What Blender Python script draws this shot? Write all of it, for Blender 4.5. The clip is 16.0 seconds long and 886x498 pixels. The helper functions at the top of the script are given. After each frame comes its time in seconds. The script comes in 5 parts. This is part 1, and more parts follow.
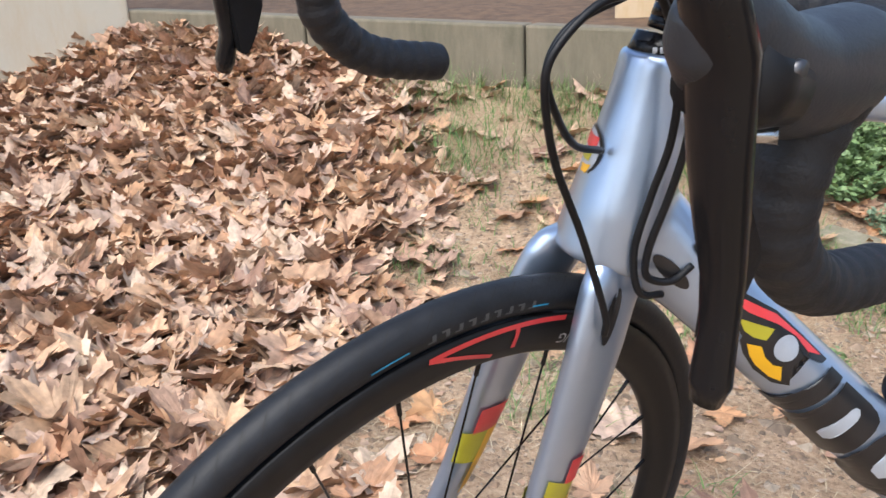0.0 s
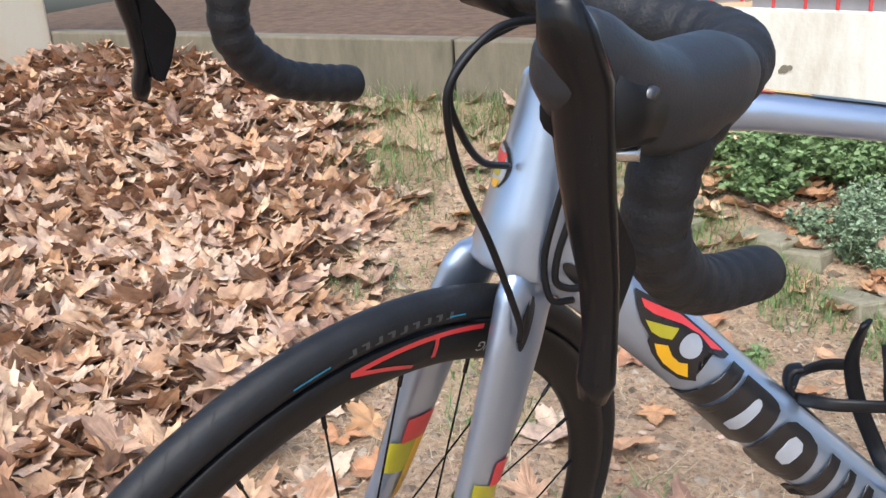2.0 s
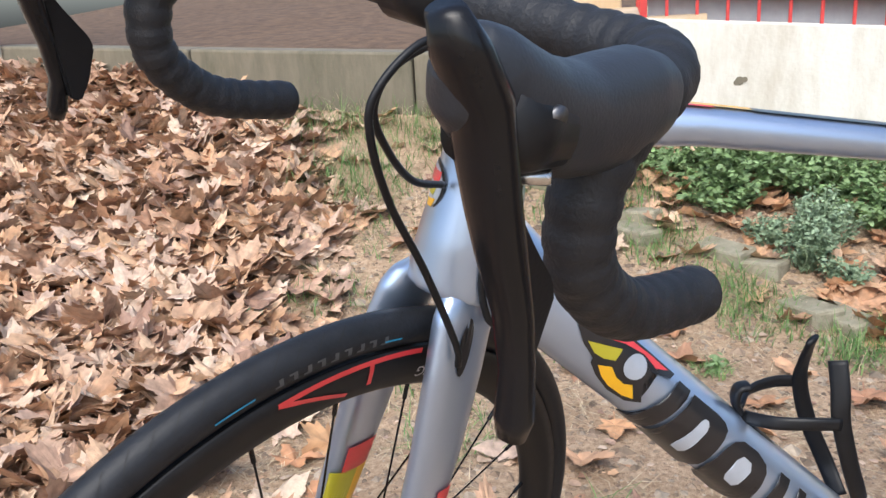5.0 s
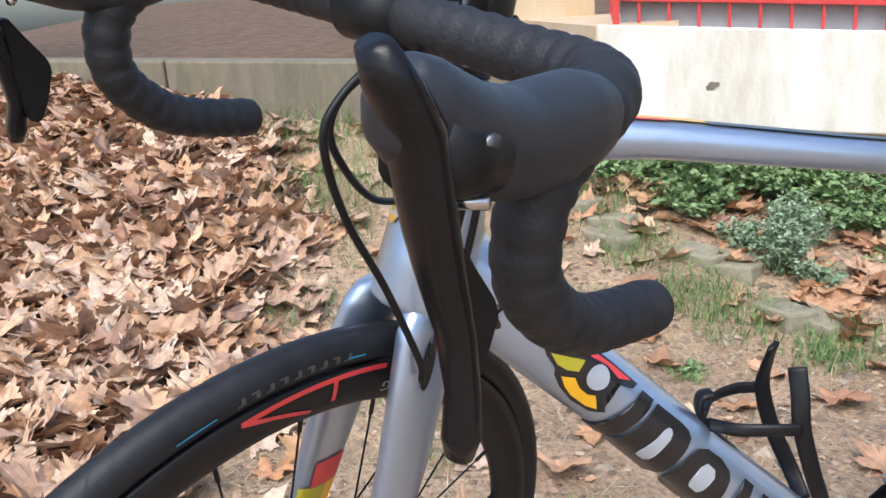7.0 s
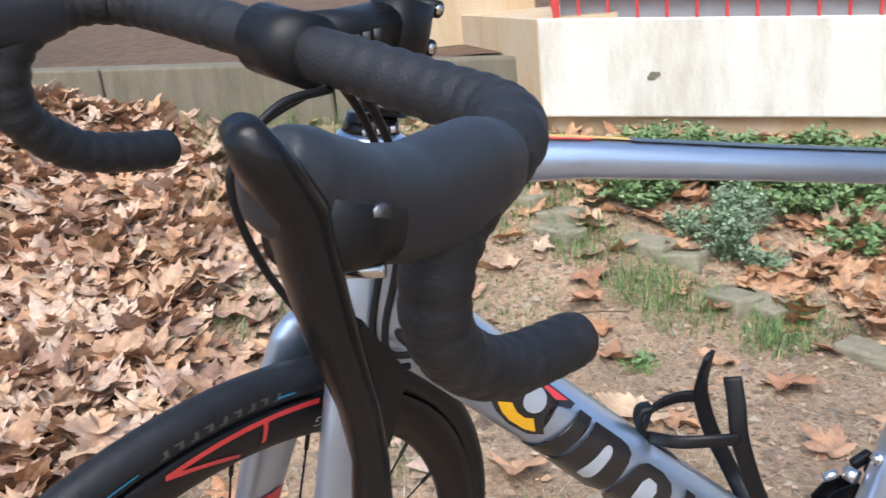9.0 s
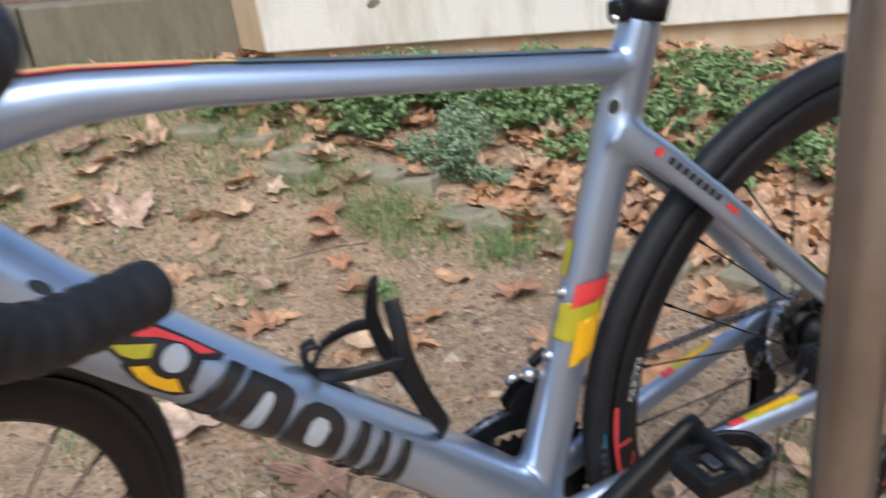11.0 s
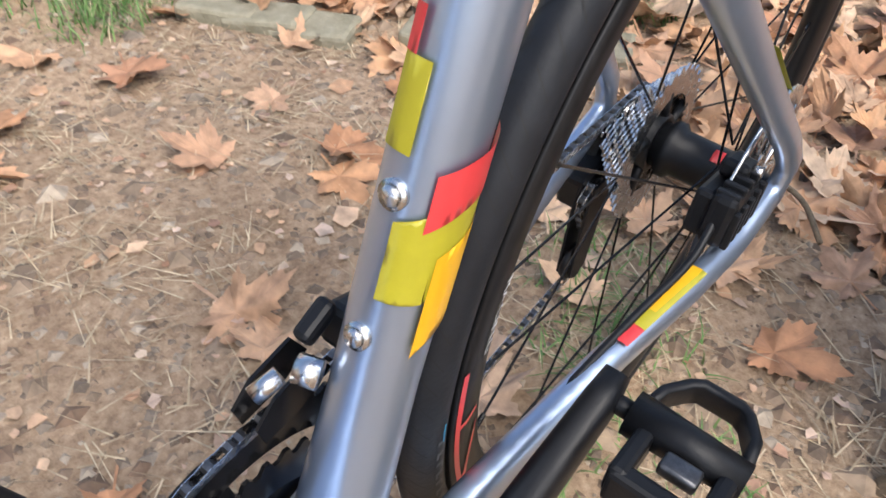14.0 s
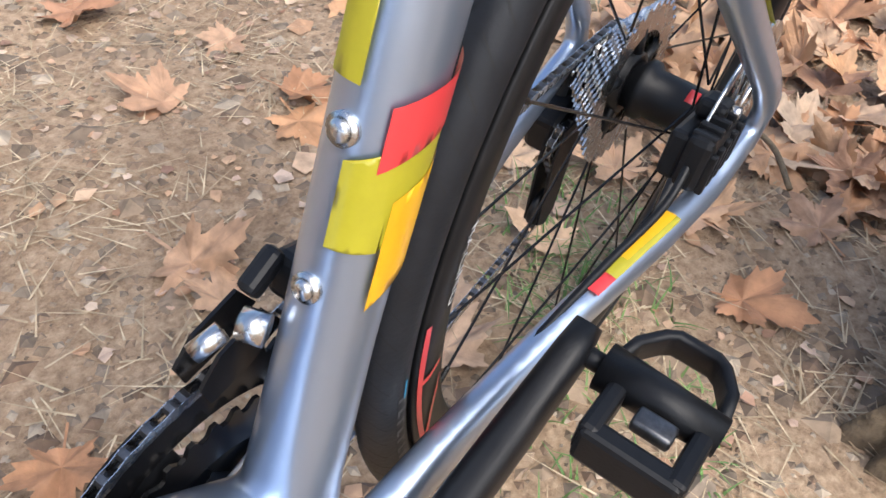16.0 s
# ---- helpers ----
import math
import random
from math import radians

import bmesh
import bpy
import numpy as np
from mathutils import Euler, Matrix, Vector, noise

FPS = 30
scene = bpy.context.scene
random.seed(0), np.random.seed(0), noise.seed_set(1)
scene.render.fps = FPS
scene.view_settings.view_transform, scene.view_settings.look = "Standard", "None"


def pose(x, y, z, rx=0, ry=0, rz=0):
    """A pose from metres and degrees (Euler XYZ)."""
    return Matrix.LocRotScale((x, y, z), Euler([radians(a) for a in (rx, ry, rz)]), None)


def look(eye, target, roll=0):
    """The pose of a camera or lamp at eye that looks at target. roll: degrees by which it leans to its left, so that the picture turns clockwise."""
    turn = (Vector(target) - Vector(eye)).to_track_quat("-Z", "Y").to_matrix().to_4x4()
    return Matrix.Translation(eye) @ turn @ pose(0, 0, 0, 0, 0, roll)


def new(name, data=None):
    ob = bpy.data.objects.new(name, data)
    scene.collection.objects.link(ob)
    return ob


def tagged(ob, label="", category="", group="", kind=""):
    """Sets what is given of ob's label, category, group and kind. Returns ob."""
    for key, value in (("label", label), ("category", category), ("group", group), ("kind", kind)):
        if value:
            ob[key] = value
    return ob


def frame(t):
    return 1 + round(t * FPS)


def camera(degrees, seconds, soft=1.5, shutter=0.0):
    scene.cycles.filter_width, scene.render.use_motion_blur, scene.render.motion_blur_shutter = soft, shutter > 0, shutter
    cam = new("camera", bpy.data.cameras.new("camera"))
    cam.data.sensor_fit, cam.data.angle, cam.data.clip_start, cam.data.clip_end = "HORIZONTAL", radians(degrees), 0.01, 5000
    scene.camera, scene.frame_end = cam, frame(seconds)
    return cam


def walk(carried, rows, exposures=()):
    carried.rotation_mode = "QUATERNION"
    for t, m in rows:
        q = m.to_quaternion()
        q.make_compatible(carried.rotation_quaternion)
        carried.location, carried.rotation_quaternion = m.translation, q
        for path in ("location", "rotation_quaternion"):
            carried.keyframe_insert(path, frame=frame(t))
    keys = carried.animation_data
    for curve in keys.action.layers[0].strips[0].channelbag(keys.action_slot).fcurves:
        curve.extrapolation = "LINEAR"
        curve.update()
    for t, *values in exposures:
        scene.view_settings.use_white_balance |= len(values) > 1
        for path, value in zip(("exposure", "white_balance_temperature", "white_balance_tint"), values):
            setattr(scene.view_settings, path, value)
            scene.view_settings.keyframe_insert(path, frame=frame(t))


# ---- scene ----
from math import cos, sin, pi, sqrt, atan2

# seconds, eye, turn
ROWS = [
    (0, -0.4985, -0.6284, 0.8605, 72.01, 2.37, 3.36),
    (0.5, -0.4962, -0.6355, 0.8594, 72.55, 2.45, 1.81),
    (1, -0.4937, -0.6411, 0.8592, 72.28, 2.70, 0.96),
    (1.5, -0.4907, -0.6367, 0.8549, 71.71, 3.18, -0.61),
    (2, -0.4804, -0.6486, 0.8682, 72.65, 3.21, -1.20),
    (2.5, -0.4811, -0.6429, 0.8640, 72.79, 3.21, -1.30),
    (3, -0.4789, -0.6443, 0.8673, 72.72, 3.17, -1.48),
    (3.5, -0.4705, -0.6379, 0.8668, 72.91, 3.25, -2.19),
    (4, -0.4632, -0.6298, 0.8620, 73.20, 3.40, -2.95),
    (6.5, -0.4476, -0.6259, 0.8759, 73.48, 3.52, -4.44),
    (7, -0.4411, -0.6309, 0.8737, 73.72, 3.90, -5.07),
    (7.5, -0.4345, -0.6257, 0.8870, 74.15, 4.50, -4.41),
    (8, -0.4382, -0.6234, 0.8853, 74.11, 4.57, -3.77),
    (8.5, -0.4260, -0.6196, 0.8939, 73.46, 4.94, -5.71),
    (10.8, -0.3390, -0.6026, 0.8730, 68.30, 7.28, -23.83),
    (11, -0.3091, -0.6020, 0.8636, 66.74, 6.98, -26.11),
    (11.5, -0.2184, -0.5561, 0.8411, 64.02, 6.38, -31.19),
    (12, -0.1850, -0.4664, 0.8220, 60.67, 5.00, -37.18),
    (12.5, -0.1809, -0.4133, 0.8271, 60.27, 3.85, -40.12),
    (13, -0.1669, -0.3643, 0.8214, 57.09, 4.12, -46.32),
    (13.5, -0.1332, -0.2393, 0.7331, 52.36, 1.40, -49.17),
    (14, -0.1288, -0.1749, 0.7022, 47.95, -2.41, -52.32),
    (14.5, -0.1250, -0.1643, 0.6919, 46.36, -4.30, -52.42),
    (15, -0.1269, -0.1558, 0.6839, 45.47, -4.64, -52.41),
    (15.5, -0.1167, -0.1627, 0.6815, 44.80, -3.90, -52.93),
    (16, -0.1099, -0.1656, 0.6804, 44.51, -3.86, -54.13),
]
cam = camera(56.67, 16.0, soft=1.45, shutter=0.5)
# the picture's own brightness drifts a little
LEVELS = [(0.0, 0.75, 6030, 8), (4.0, 0.75, 6030, 8), (8.5, 0.75, 5880, 8), (11.0, 0.35, 6050, 8), (12.5, 0.8, 6200, 9), (13.5, 0.88, 6200, 9), (16.0, 0.95, 6200, 9)]
walk(cam, [(r[0], pose(*r[1:])) for r in ROWS], LEVELS)

# ---- world and light: bright overcast shade ----
world = bpy.data.worlds.new("overcast")
scene.world = world
world.use_nodes = True
wn = world.node_tree.nodes
sky = wn.new("ShaderNodeTexSky")
sky.sky_type = 'NISHITA'
sky.sun_disc = False
sky.sun_elevation, sky.sun_rotation = radians(52), radians(200)
sky.air_density, sky.dust_density, sky.ozone_density = 1.0, 4.0, 1.0
wn["Background"].inputs["Strength"].default_value = 0.15
world.node_tree.links.new(sky.outputs[0], wn["Background"].inputs["Color"])
sun = new("sun", bpy.data.lights.new("sun", 'SUN'))
sun.data.energy, sun.data.angle, sun.data.color = 1.4, radians(50), (1.0, 0.97, 0.93)
sun.matrix_world = look((-1.2, -3.2, 6.0), (0, 0.6, 0))


# ---- materials ----
def mat(name, color, rough=0.5, metal=0.0, var=0.0, scale=30.0, bump=0.0, bscale=200.0, color2=None, coat=0.0, spec=0.5, island=False):
    m = bpy.data.materials.new(name)
    m.use_nodes = True
    nt = m.node_tree
    b = nt.nodes["Principled BSDF"]
    b.inputs["Roughness"].default_value = rough
    b.inputs["Metallic"].default_value = metal
    b.inputs["Coat Weight"].default_value = coat
    b.inputs["Coat Roughness"].default_value = 0.2
    b.inputs["Specular IOR Level"].default_value = spec
    b.inputs["Base Color"].default_value = (*color, 1)
    tc = nt.nodes.new("ShaderNodeTexCoord")
    if var > 0 or color2:
        n1 = nt.nodes.new("ShaderNodeTexNoise")
        n1.inputs["Scale"].default_value, n1.inputs["Detail"].default_value = scale, 6.0
        n1.inputs["Roughness"].default_value = 0.65
        nt.links.new(tc.outputs["Object"], n1.inputs["Vector"])
        ramp = nt.nodes.new("ShaderNodeValToRGB")
        ramp.color_ramp.elements[0].position, ramp.color_ramp.elements[1].position = 0.32, 0.7
        c2 = color2 or tuple(min(1, c * (1 + var)) for c in color)
        c1 = color if color2 else tuple(c * (1 - var) for c in color)
        ramp.color_ramp.elements[0].color, ramp.color_ramp.elements[1].color = (*c1, 1), (*c2, 1)
        nt.links.new(n1.outputs["Fac"], ramp.inputs["Fac"])
        nt.links.new(ramp.outputs["Color"], b.inputs["Base Color"])
        rr = nt.nodes.new("ShaderNodeMapRange")
        rr.inputs["To Min"].default_value, rr.inputs["To Max"].default_value = max(0, rough - 0.08), min(1, rough + 0.1)
        nt.links.new(n1.outputs["Fac"], rr.inputs["Value"])
        nt.links.new(rr.outputs["Result"], b.inputs["Roughness"])
    if bump > 0:
        n2 = nt.nodes.new("ShaderNodeTexNoise")
        n2.inputs["Scale"].default_value, n2.inputs["Detail"].default_value = bscale, 5.0
        nt.links.new(tc.outputs["Object"], n2.inputs["Vector"])
        bp = nt.nodes.new("ShaderNodeBump")
        bp.inputs["Strength"].default_value, bp.inputs["Distance"].default_value = bump, 0.004
        nt.links.new(n2.outputs["Fac"], bp.inputs["Height"])
        nt.links.new(bp.outputs["Normal"], b.inputs["Normal"])
    return m


def leaf_mat(name, stops, rough=0.62, island=True, fine=1.0):
    """Leaf colours by leaf, with blotches and veins of noise on each."""
    m = bpy.data.materials.new(name)
    m.use_nodes = True
    nt = m.node_tree
    b = nt.nodes["Principled BSDF"]
    b.inputs["Roughness"].default_value = rough
    if island:
        rnd = nt.nodes.new("ShaderNodeNewGeometry").outputs["Random Per Island"]
    else:
        rnd = nt.nodes.new("ShaderNodeObjectInfo").outputs["Random"]
    ramp = nt.nodes.new("ShaderNodeValToRGB")
    el = ramp.color_ramp.elements
    el[0].color, el[0].position = (*stops[0], 1), 0.0
    el[1].color, el[1].position = (*stops[-1], 1), 1.0
    for k, s in enumerate(stops[1:-1]):
        e = el.new((k + 1) / (len(stops) - 1))
        e.color = (*s, 1)
    nt.links.new(rnd, ramp.inputs["Fac"])
    tc = nt.nodes.new("ShaderNodeTexCoord")
    n1 = nt.nodes.new("ShaderNodeTexNoise")
    n1.inputs["Scale"].default_value, n1.inputs["Detail"].default_value = 45.0 * fine, 6.0
    nt.links.new(tc.outputs["Object"], n1.inputs["Vector"])
    mr = nt.nodes.new("ShaderNodeMapRange")
    mr.inputs["From Min"].default_value, mr.inputs["From Max"].default_value = 0.3, 0.7
    mr.inputs["To Min"].default_value, mr.inputs["To Max"].default_value = 0.62, 1.22
    nt.links.new(n1.outputs["Fac"], mr.inputs["Value"])
    mix = nt.nodes.new("ShaderNodeMix")
    mix.data_type, mix.blend_type = 'RGBA', 'MULTIPLY'
    mix.inputs["Factor"].default_value = 1.0
    nt.links.new(ramp.outputs["Color"], mix.inputs["A"])
    nt.links.new(mr.outputs["Result"], mix.inputs["B"])
    nt.links.new(mix.outputs["Result"], b.inputs["Base Color"])
    n2 = nt.nodes.new("ShaderNodeTexNoise")
    n2.inputs["Scale"].default_value, n2.inputs["Detail"].default_value = 160.0 * fine, 4.0
    nt.links.new(tc.outputs["Object"], n2.inputs["Vector"])
    bp = nt.nodes.new("ShaderNodeBump")
    bp.inputs["Strength"].default_value, bp.inputs["Distance"].default_value = 0.35, 0.004
    nt.links.new(n2.outputs["Fac"], bp.inputs["Height"])
    nt.links.new(bp.outputs["Normal"], b.inputs["Normal"])
    return m


def soil_mat():
    m = bpy.data.materials.new("dry_soil")
    m.use_nodes = True
    nt = m.node_tree
    b = nt.nodes["Principled BSDF"]
    b.inputs["Roughness"].default_value = 0.95
    tc = nt.nodes.new("ShaderNodeTexCoord")

    def nz(scale, detail=8.0):
        n = nt.nodes.new("ShaderNodeTexNoise")
        n.inputs["Scale"].default_value, n.inputs["Detail"].default_value = scale, detail
        n.inputs["Roughness"].default_value = 0.7
        nt.links.new(tc.outputs["Object"], n.inputs["Vector"])
        return n

    def ramp(src, stops):
        r = nt.nodes.new("ShaderNodeValToRGB")
        el = r.color_ramp.elements
        el[0].position, el[0].color = stops[0][0], (*stops[0][1], 1)
        el[1].position, el[1].color = stops[-1][0], (*stops[-1][1], 1)
        for p, c in stops[1:-1]:
            el.new(p).color = (*c, 1)
        nt.links.new(src, r.inputs["Fac"])
        return r

    fine = ramp(nz(70).outputs["Fac"], [(0.3, (0.22, 0.148, 0.096)), (0.48, (0.41, 0.292, 0.195)), (0.66, (0.57, 0.435, 0.31))])
    wide = ramp(nz(3.2, 5).outputs["Fac"], [(0.35, (0.72, 0.68, 0.62)), (0.65, (1.1, 1.08, 1.02))])
    mix = nt.nodes.new("ShaderNodeMix")
    mix.data_type, mix.blend_type = 'RGBA', 'MULTIPLY'
    mix.inputs["Factor"].default_value = 1.0
    nt.links.new(fine.outputs["Color"], mix.inputs["A"])
    nt.links.new(wide.outputs["Color"], mix.inputs["B"])
    nt.links.new(mix.outputs["Result"], b.inputs["Base Color"])
    bp = nt.nodes.new("ShaderNodeBump")
    bp.inputs["Strength"].default_value, bp.inputs["Distance"].default_value = 0.7, 0.012
    nt.links.new(nz(110).outputs["Fac"], bp.inputs["Height"])
    nt.links.new(bp.outputs["Normal"], b.inputs["Normal"])
    return m


def wall_mat(name, base, stain, amount=0.5, sc=2.2):
    """Old plaster: pale base, vertical run-off stains, pits."""
    m = bpy.data.materials.new(name)
    m.use_nodes = True
    nt = m.node_tree
    b = nt.nodes["Principled BSDF"]
    b.inputs["Roughness"].default_value = 0.88
    tc = nt.nodes.new("ShaderNodeTexCoord")
    mp = nt.nodes.new("ShaderNodeMapping")
    mp.inputs["Scale"].default_value = (3.0, 3.0, 0.7)
    nt.links.new(tc.outputs["Object"], mp.inputs["Vector"])
    n1 = nt.nodes.new("ShaderNodeTexNoise")
    n1.inputs["Scale"].default_value, n1.inputs["Detail"].default_value = sc, 9.0
    n1.inputs["Roughness"].default_value = 0.7
    nt.links.new(mp.outputs["Vector"], n1.inputs["Vector"])
    r = nt.nodes.new("ShaderNodeValToRGB")
    r.color_ramp.elements[0].position, r.color_ramp.elements[0].color = 0.62 - amount * 0.3, (*base, 1)
    r.color_ramp.elements[1].position, r.color_ramp.elements[1].color = 0.85, (*stain, 1)
    nt.links.new(n1.outputs["Fac"], r.inputs["Fac"])
    nt.links.new(r.outputs["Color"], b.inputs["Base Color"])
    n2 = nt.nodes.new("ShaderNodeTexNoise")
    n2.inputs["Scale"].default_value, n2.inputs["Detail"].default_value = 60.0, 6.0
    nt.links.new(tc.outputs["Object"], n2.inputs["Vector"])
    bp = nt.nodes.new("ShaderNodeBump")
    bp.inputs["Strength"].default_value, bp.inputs["Distance"].default_value = 0.35, 0.006
    nt.links.new(n2.outputs["Fac"], bp.inputs["Height"])
    nt.links.new(bp.outputs["Normal"], b.inputs["Normal"])
    return m


PAINT = mat("silver_blue_paint", (0.40, 0.495, 0.655), 0.33, 0.84, var=0.03, scale=6, coat=1.0)
BLACK = mat("black_plastic", (0.007, 0.0075, 0.009), 0.42, var=0.2, scale=90, bump=0.05, bscale=500, spec=0.3)
RUBBER = mat("tyre_rubber", (0.014, 0.0155, 0.019), 0.48, var=0.25, scale=60, bump=0.08, bscale=300, spec=0.3)
TAPE = mat("bar_tape", (0.012, 0.013, 0.016), 0.58, var=0.25, scale=60, bump=0.25, bscale=420)
HOOD = mat("hood_rubber", (0.021, 0.024, 0.030), 0.45, var=0.15, scale=120, bump=0.1, bscale=700)
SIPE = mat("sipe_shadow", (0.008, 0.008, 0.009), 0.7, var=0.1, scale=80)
CARBON = mat("rim_carbon", (0.010, 0.010, 0.011), 0.42, var=0.25, scale=80, spec=0.3)
GLOSS = mat("gloss_black", (0.008, 0.008, 0.009), 0.2, var=0.1, scale=50, spec=0.3)
STEEL = mat("polished_steel", (0.62, 0.62, 0.62), 0.25, 1.0, var=0.15, scale=120)
DSTEEL = mat("dark_steel", (0.12, 0.12, 0.125), 0.35, 0.9, var=0.3, scale=200)
RED = mat("red_decal", (0.62, 0.045, 0.05), 0.35, var=0.06, scale=60, coat=0.4)
OLIVE = mat("olive_decal", (0.40, 0.36, 0.02), 0.35, var=0.06, scale=60, coat=0.4)
ORANGE = mat("amber_decal", (0.78, 0.42, 0.01), 0.35, var=0.06, scale=60, coat=0.4)
INK = mat("black_decal", (0.012, 0.012, 0.014), 0.3, var=0.2, scale=60, coat=0.3)
SILVER_INK = mat("pale_decal", (0.42, 0.46, 0.52), 0.4, 0.3, var=0.06, scale=60)
BLUE_INK = mat("blue_line", (0.03, 0.28, 0.50), 0.5, var=0.1, scale=60)
GREY_INK = mat("grey_print", (0.075, 0.078, 0.082), 0.55, var=0.15, scale=80)
WHITE_INK = mat("white_print", (0.62, 0.62, 0.62), 0.5, var=0.1, scale=80)
SOIL = soil_mat()
WHITE_WALL = wall_mat("whitewash", (0.70, 0.68, 0.61), (0.44, 0.38, 0.28), 0.5)
OCHRE_WALL = wall_mat("ochre_plaster", (0.50, 0.37, 0.22), (0.62, 0.55, 0.44), 0.7)
CREAM_WALL = wall_mat("cream_plaster", (0.46, 0.43, 0.355), (0.42, 0.33, 0.22), 0.75)
KERB_MAT = wall_mat("old_concrete", (0.215, 0.185, 0.135), (0.09, 0.088, 0.055), 1.1, 5.0)
STONE = mat("grey_paver", (0.20, 0.18, 0.115), 0.93, color2=(0.34, 0.31, 0.225), scale=22, bump=0.8, bscale=120)
RED_STEEL = mat("red_painted_steel", (0.55, 0.05, 0.045), 0.45, var=0.15, scale=25, bump=0.1, bscale=200)
GREY_SHEET = mat("grey_sheet", (0.33, 0.34, 0.36), 0.6, var=0.12, scale=12)
POST_MAT = mat("weathered_galvanised_steel", (0.27, 0.225, 0.185), 0.36, 0.85, color2=(0.37, 0.315, 0.265), scale=9, bump=0.08, bscale=350)
BARK = mat("tree_bark", (0.075, 0.055, 0.036), 0.95, color2=(0.23, 0.17, 0.105), scale=40, bump=1.0, bscale=110)
DEAD = [(0.34, 0.175, 0.10), (0.50, 0.30, 0.17), (0.62, 0.43, 0.28), (0.40, 0.235, 0.155), (0.66, 0.51, 0.37), (0.28, 0.16, 0.11), (0.57, 0.36, 0.21), (0.50, 0.34, 0.25), (0.60, 0.45, 0.34)]
LEAF = leaf_mat("dead_plane_leaves", DEAD)
LEAF_ONE = leaf_mat("dead_plane_leaf", [(0.42, 0.20, 0.10), (0.55, 0.30, 0.15), (0.62, 0.40, 0.24), (0.36, 0.18, 0.10), (0.64, 0.46, 0.30), (0.50, 0.26, 0.13), (0.58, 0.34, 0.17)], island=False, fine=0.1)
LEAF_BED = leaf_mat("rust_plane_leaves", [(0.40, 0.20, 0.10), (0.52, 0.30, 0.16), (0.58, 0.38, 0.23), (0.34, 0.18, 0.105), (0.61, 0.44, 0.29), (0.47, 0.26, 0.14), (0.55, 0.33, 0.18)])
GRASS = leaf_mat("green_grass", [(0.08, 0.17, 0.035), (0.13, 0.25, 0.06), (0.19, 0.29, 0.09), (0.10, 0.20, 0.05)])
STRAW = leaf_mat("dry_straw", [(0.44, 0.34, 0.21), (0.66, 0.54, 0.36), (0.32, 0.23, 0.14), (0.58, 0.46, 0.29)])
HERB = leaf_mat("herb_leaves", [(0.13, 0.21, 0.07), (0.18, 0.28, 0.10), (0.24, 0.34, 0.15), (0.15, 0.23, 0.09)], 0.6)
BLUE_HERB = leaf_mat("grey_green_herb", [(0.21, 0.29, 0.17), (0.29, 0.38, 0.23), (0.17, 0.25, 0.14)], 0.55)
CHIPS = leaf_mat("soil_crumbs", [(0.20, 0.13, 0.085), (0.34, 0.25, 0.17), (0.14, 0.10, 0.07), (0.44, 0.36, 0.27)], 0.9)


# ---- mesh helpers ----
def obj(name, bm, material, parent=None, smooth=True, label=""):
    me = bpy.data.meshes.new(name)
    bm.normal_update()
    bm.to_mesh(me)
    bm.free()
    me.materials.append(material)
    if smooth:
        me.polygons.foreach_set("use_smooth", [True] * len(me.polygons))
    ob = new(name, me)
    if parent:
        ob.parent = parent
    if label:
        tagged(ob, label)
    return ob


def part(name, bm, material, parent, label="", smooth=True):
    return obj(name, bm, material, parent, smooth, label)


def sharp(ob, angle=35):
    m = ob.modifiers.new("edges", 'EDGE_SPLIT')
    m.split_angle = radians(angle)
    return ob


def loft(bm, secs, n=20, power=2.0, caps=True):
    """secs: (centre, half width along side, half height, side vector or None). Sections are superellipses square to the path."""
    pts = [Vector(s[0]) for s in secs]
    rings = []
    for i, s in enumerate(secs):
        t = (pts[min(i + 1, len(pts) - 1)] - pts[max(i - 1, 0)]).normalized()
        side = Vector(s[3]) if len(s) > 3 and s[3] is not None else Vector((0, 1, 0))
        side = (side - t * side.dot(t))
        if side.length < 1e-4:
            side = Vector((1, 0, 0)) - t * t.x
        side.normalize()
        up = t.cross(side)
        ring = []
        for k in range(n):
            a = 2 * pi * k / n
            c, d = cos(a), sin(a)
            u = math.copysign(abs(c) ** (2 / power), c) * s[1]
            v = math.copysign(abs(d) ** (2 / power), d) * s[2]
            ring.append(bm.verts.new(pts[i] + side * u + up * v))
        rings.append(ring)
    for r0, r1 in zip(rings, rings[1:]):
        for k in range(n):
            bm.faces.new((r0[k], r0[(k + 1) % n], r1[(k + 1) % n], r1[k]))
    if caps:
        bm.faces.new(list(reversed(rings[0])))
        bm.faces.new(rings[-1])
    return bm


def spline(pts, m=8):
    """Catmull-Rom through pts (tuples of any length)."""
    out = []
    P = [np.array(p, float) for p in pts]
    P = [2 * P[0] - P[1]] + P + [2 * P[-1] - P[-2]]
    for i in range(1, len(P) - 2):
        for k in range(m):
            t = k / m
            a, b, c, d = P[i - 1:i + 3]
            out.append(0.5 * (2 * b + (c - a) * t + (2 * a - 5 * b + 4 * c - d) * t * t + (3 * b - a - 3 * c + d) * t ** 3))
    out.append(P[-2])
    return out


def tube(pts, r, n=10, m=8, bm=None):
    bm = bm or bmesh.new()
    ps = spline(pts, m) if m > 1 else pts
    return loft(bm, [(p[:3], p[3] if len(p) > 3 else r, p[3] if len(p) > 3 else r, (0.1, 1, 0.05)) for p in ps], n)


def cyl(bm, a, b, r, n=20, r2=None):
    a, b = Vector(a), Vector(b)
    side = Vector((1, 0, 0)) if abs((b - a).normalized().x) < 0.8 else Vector((0, 0, 1))
    return loft(bm, [(a, r, r, side), (b, r2 or r, r2 or r, side)], n)


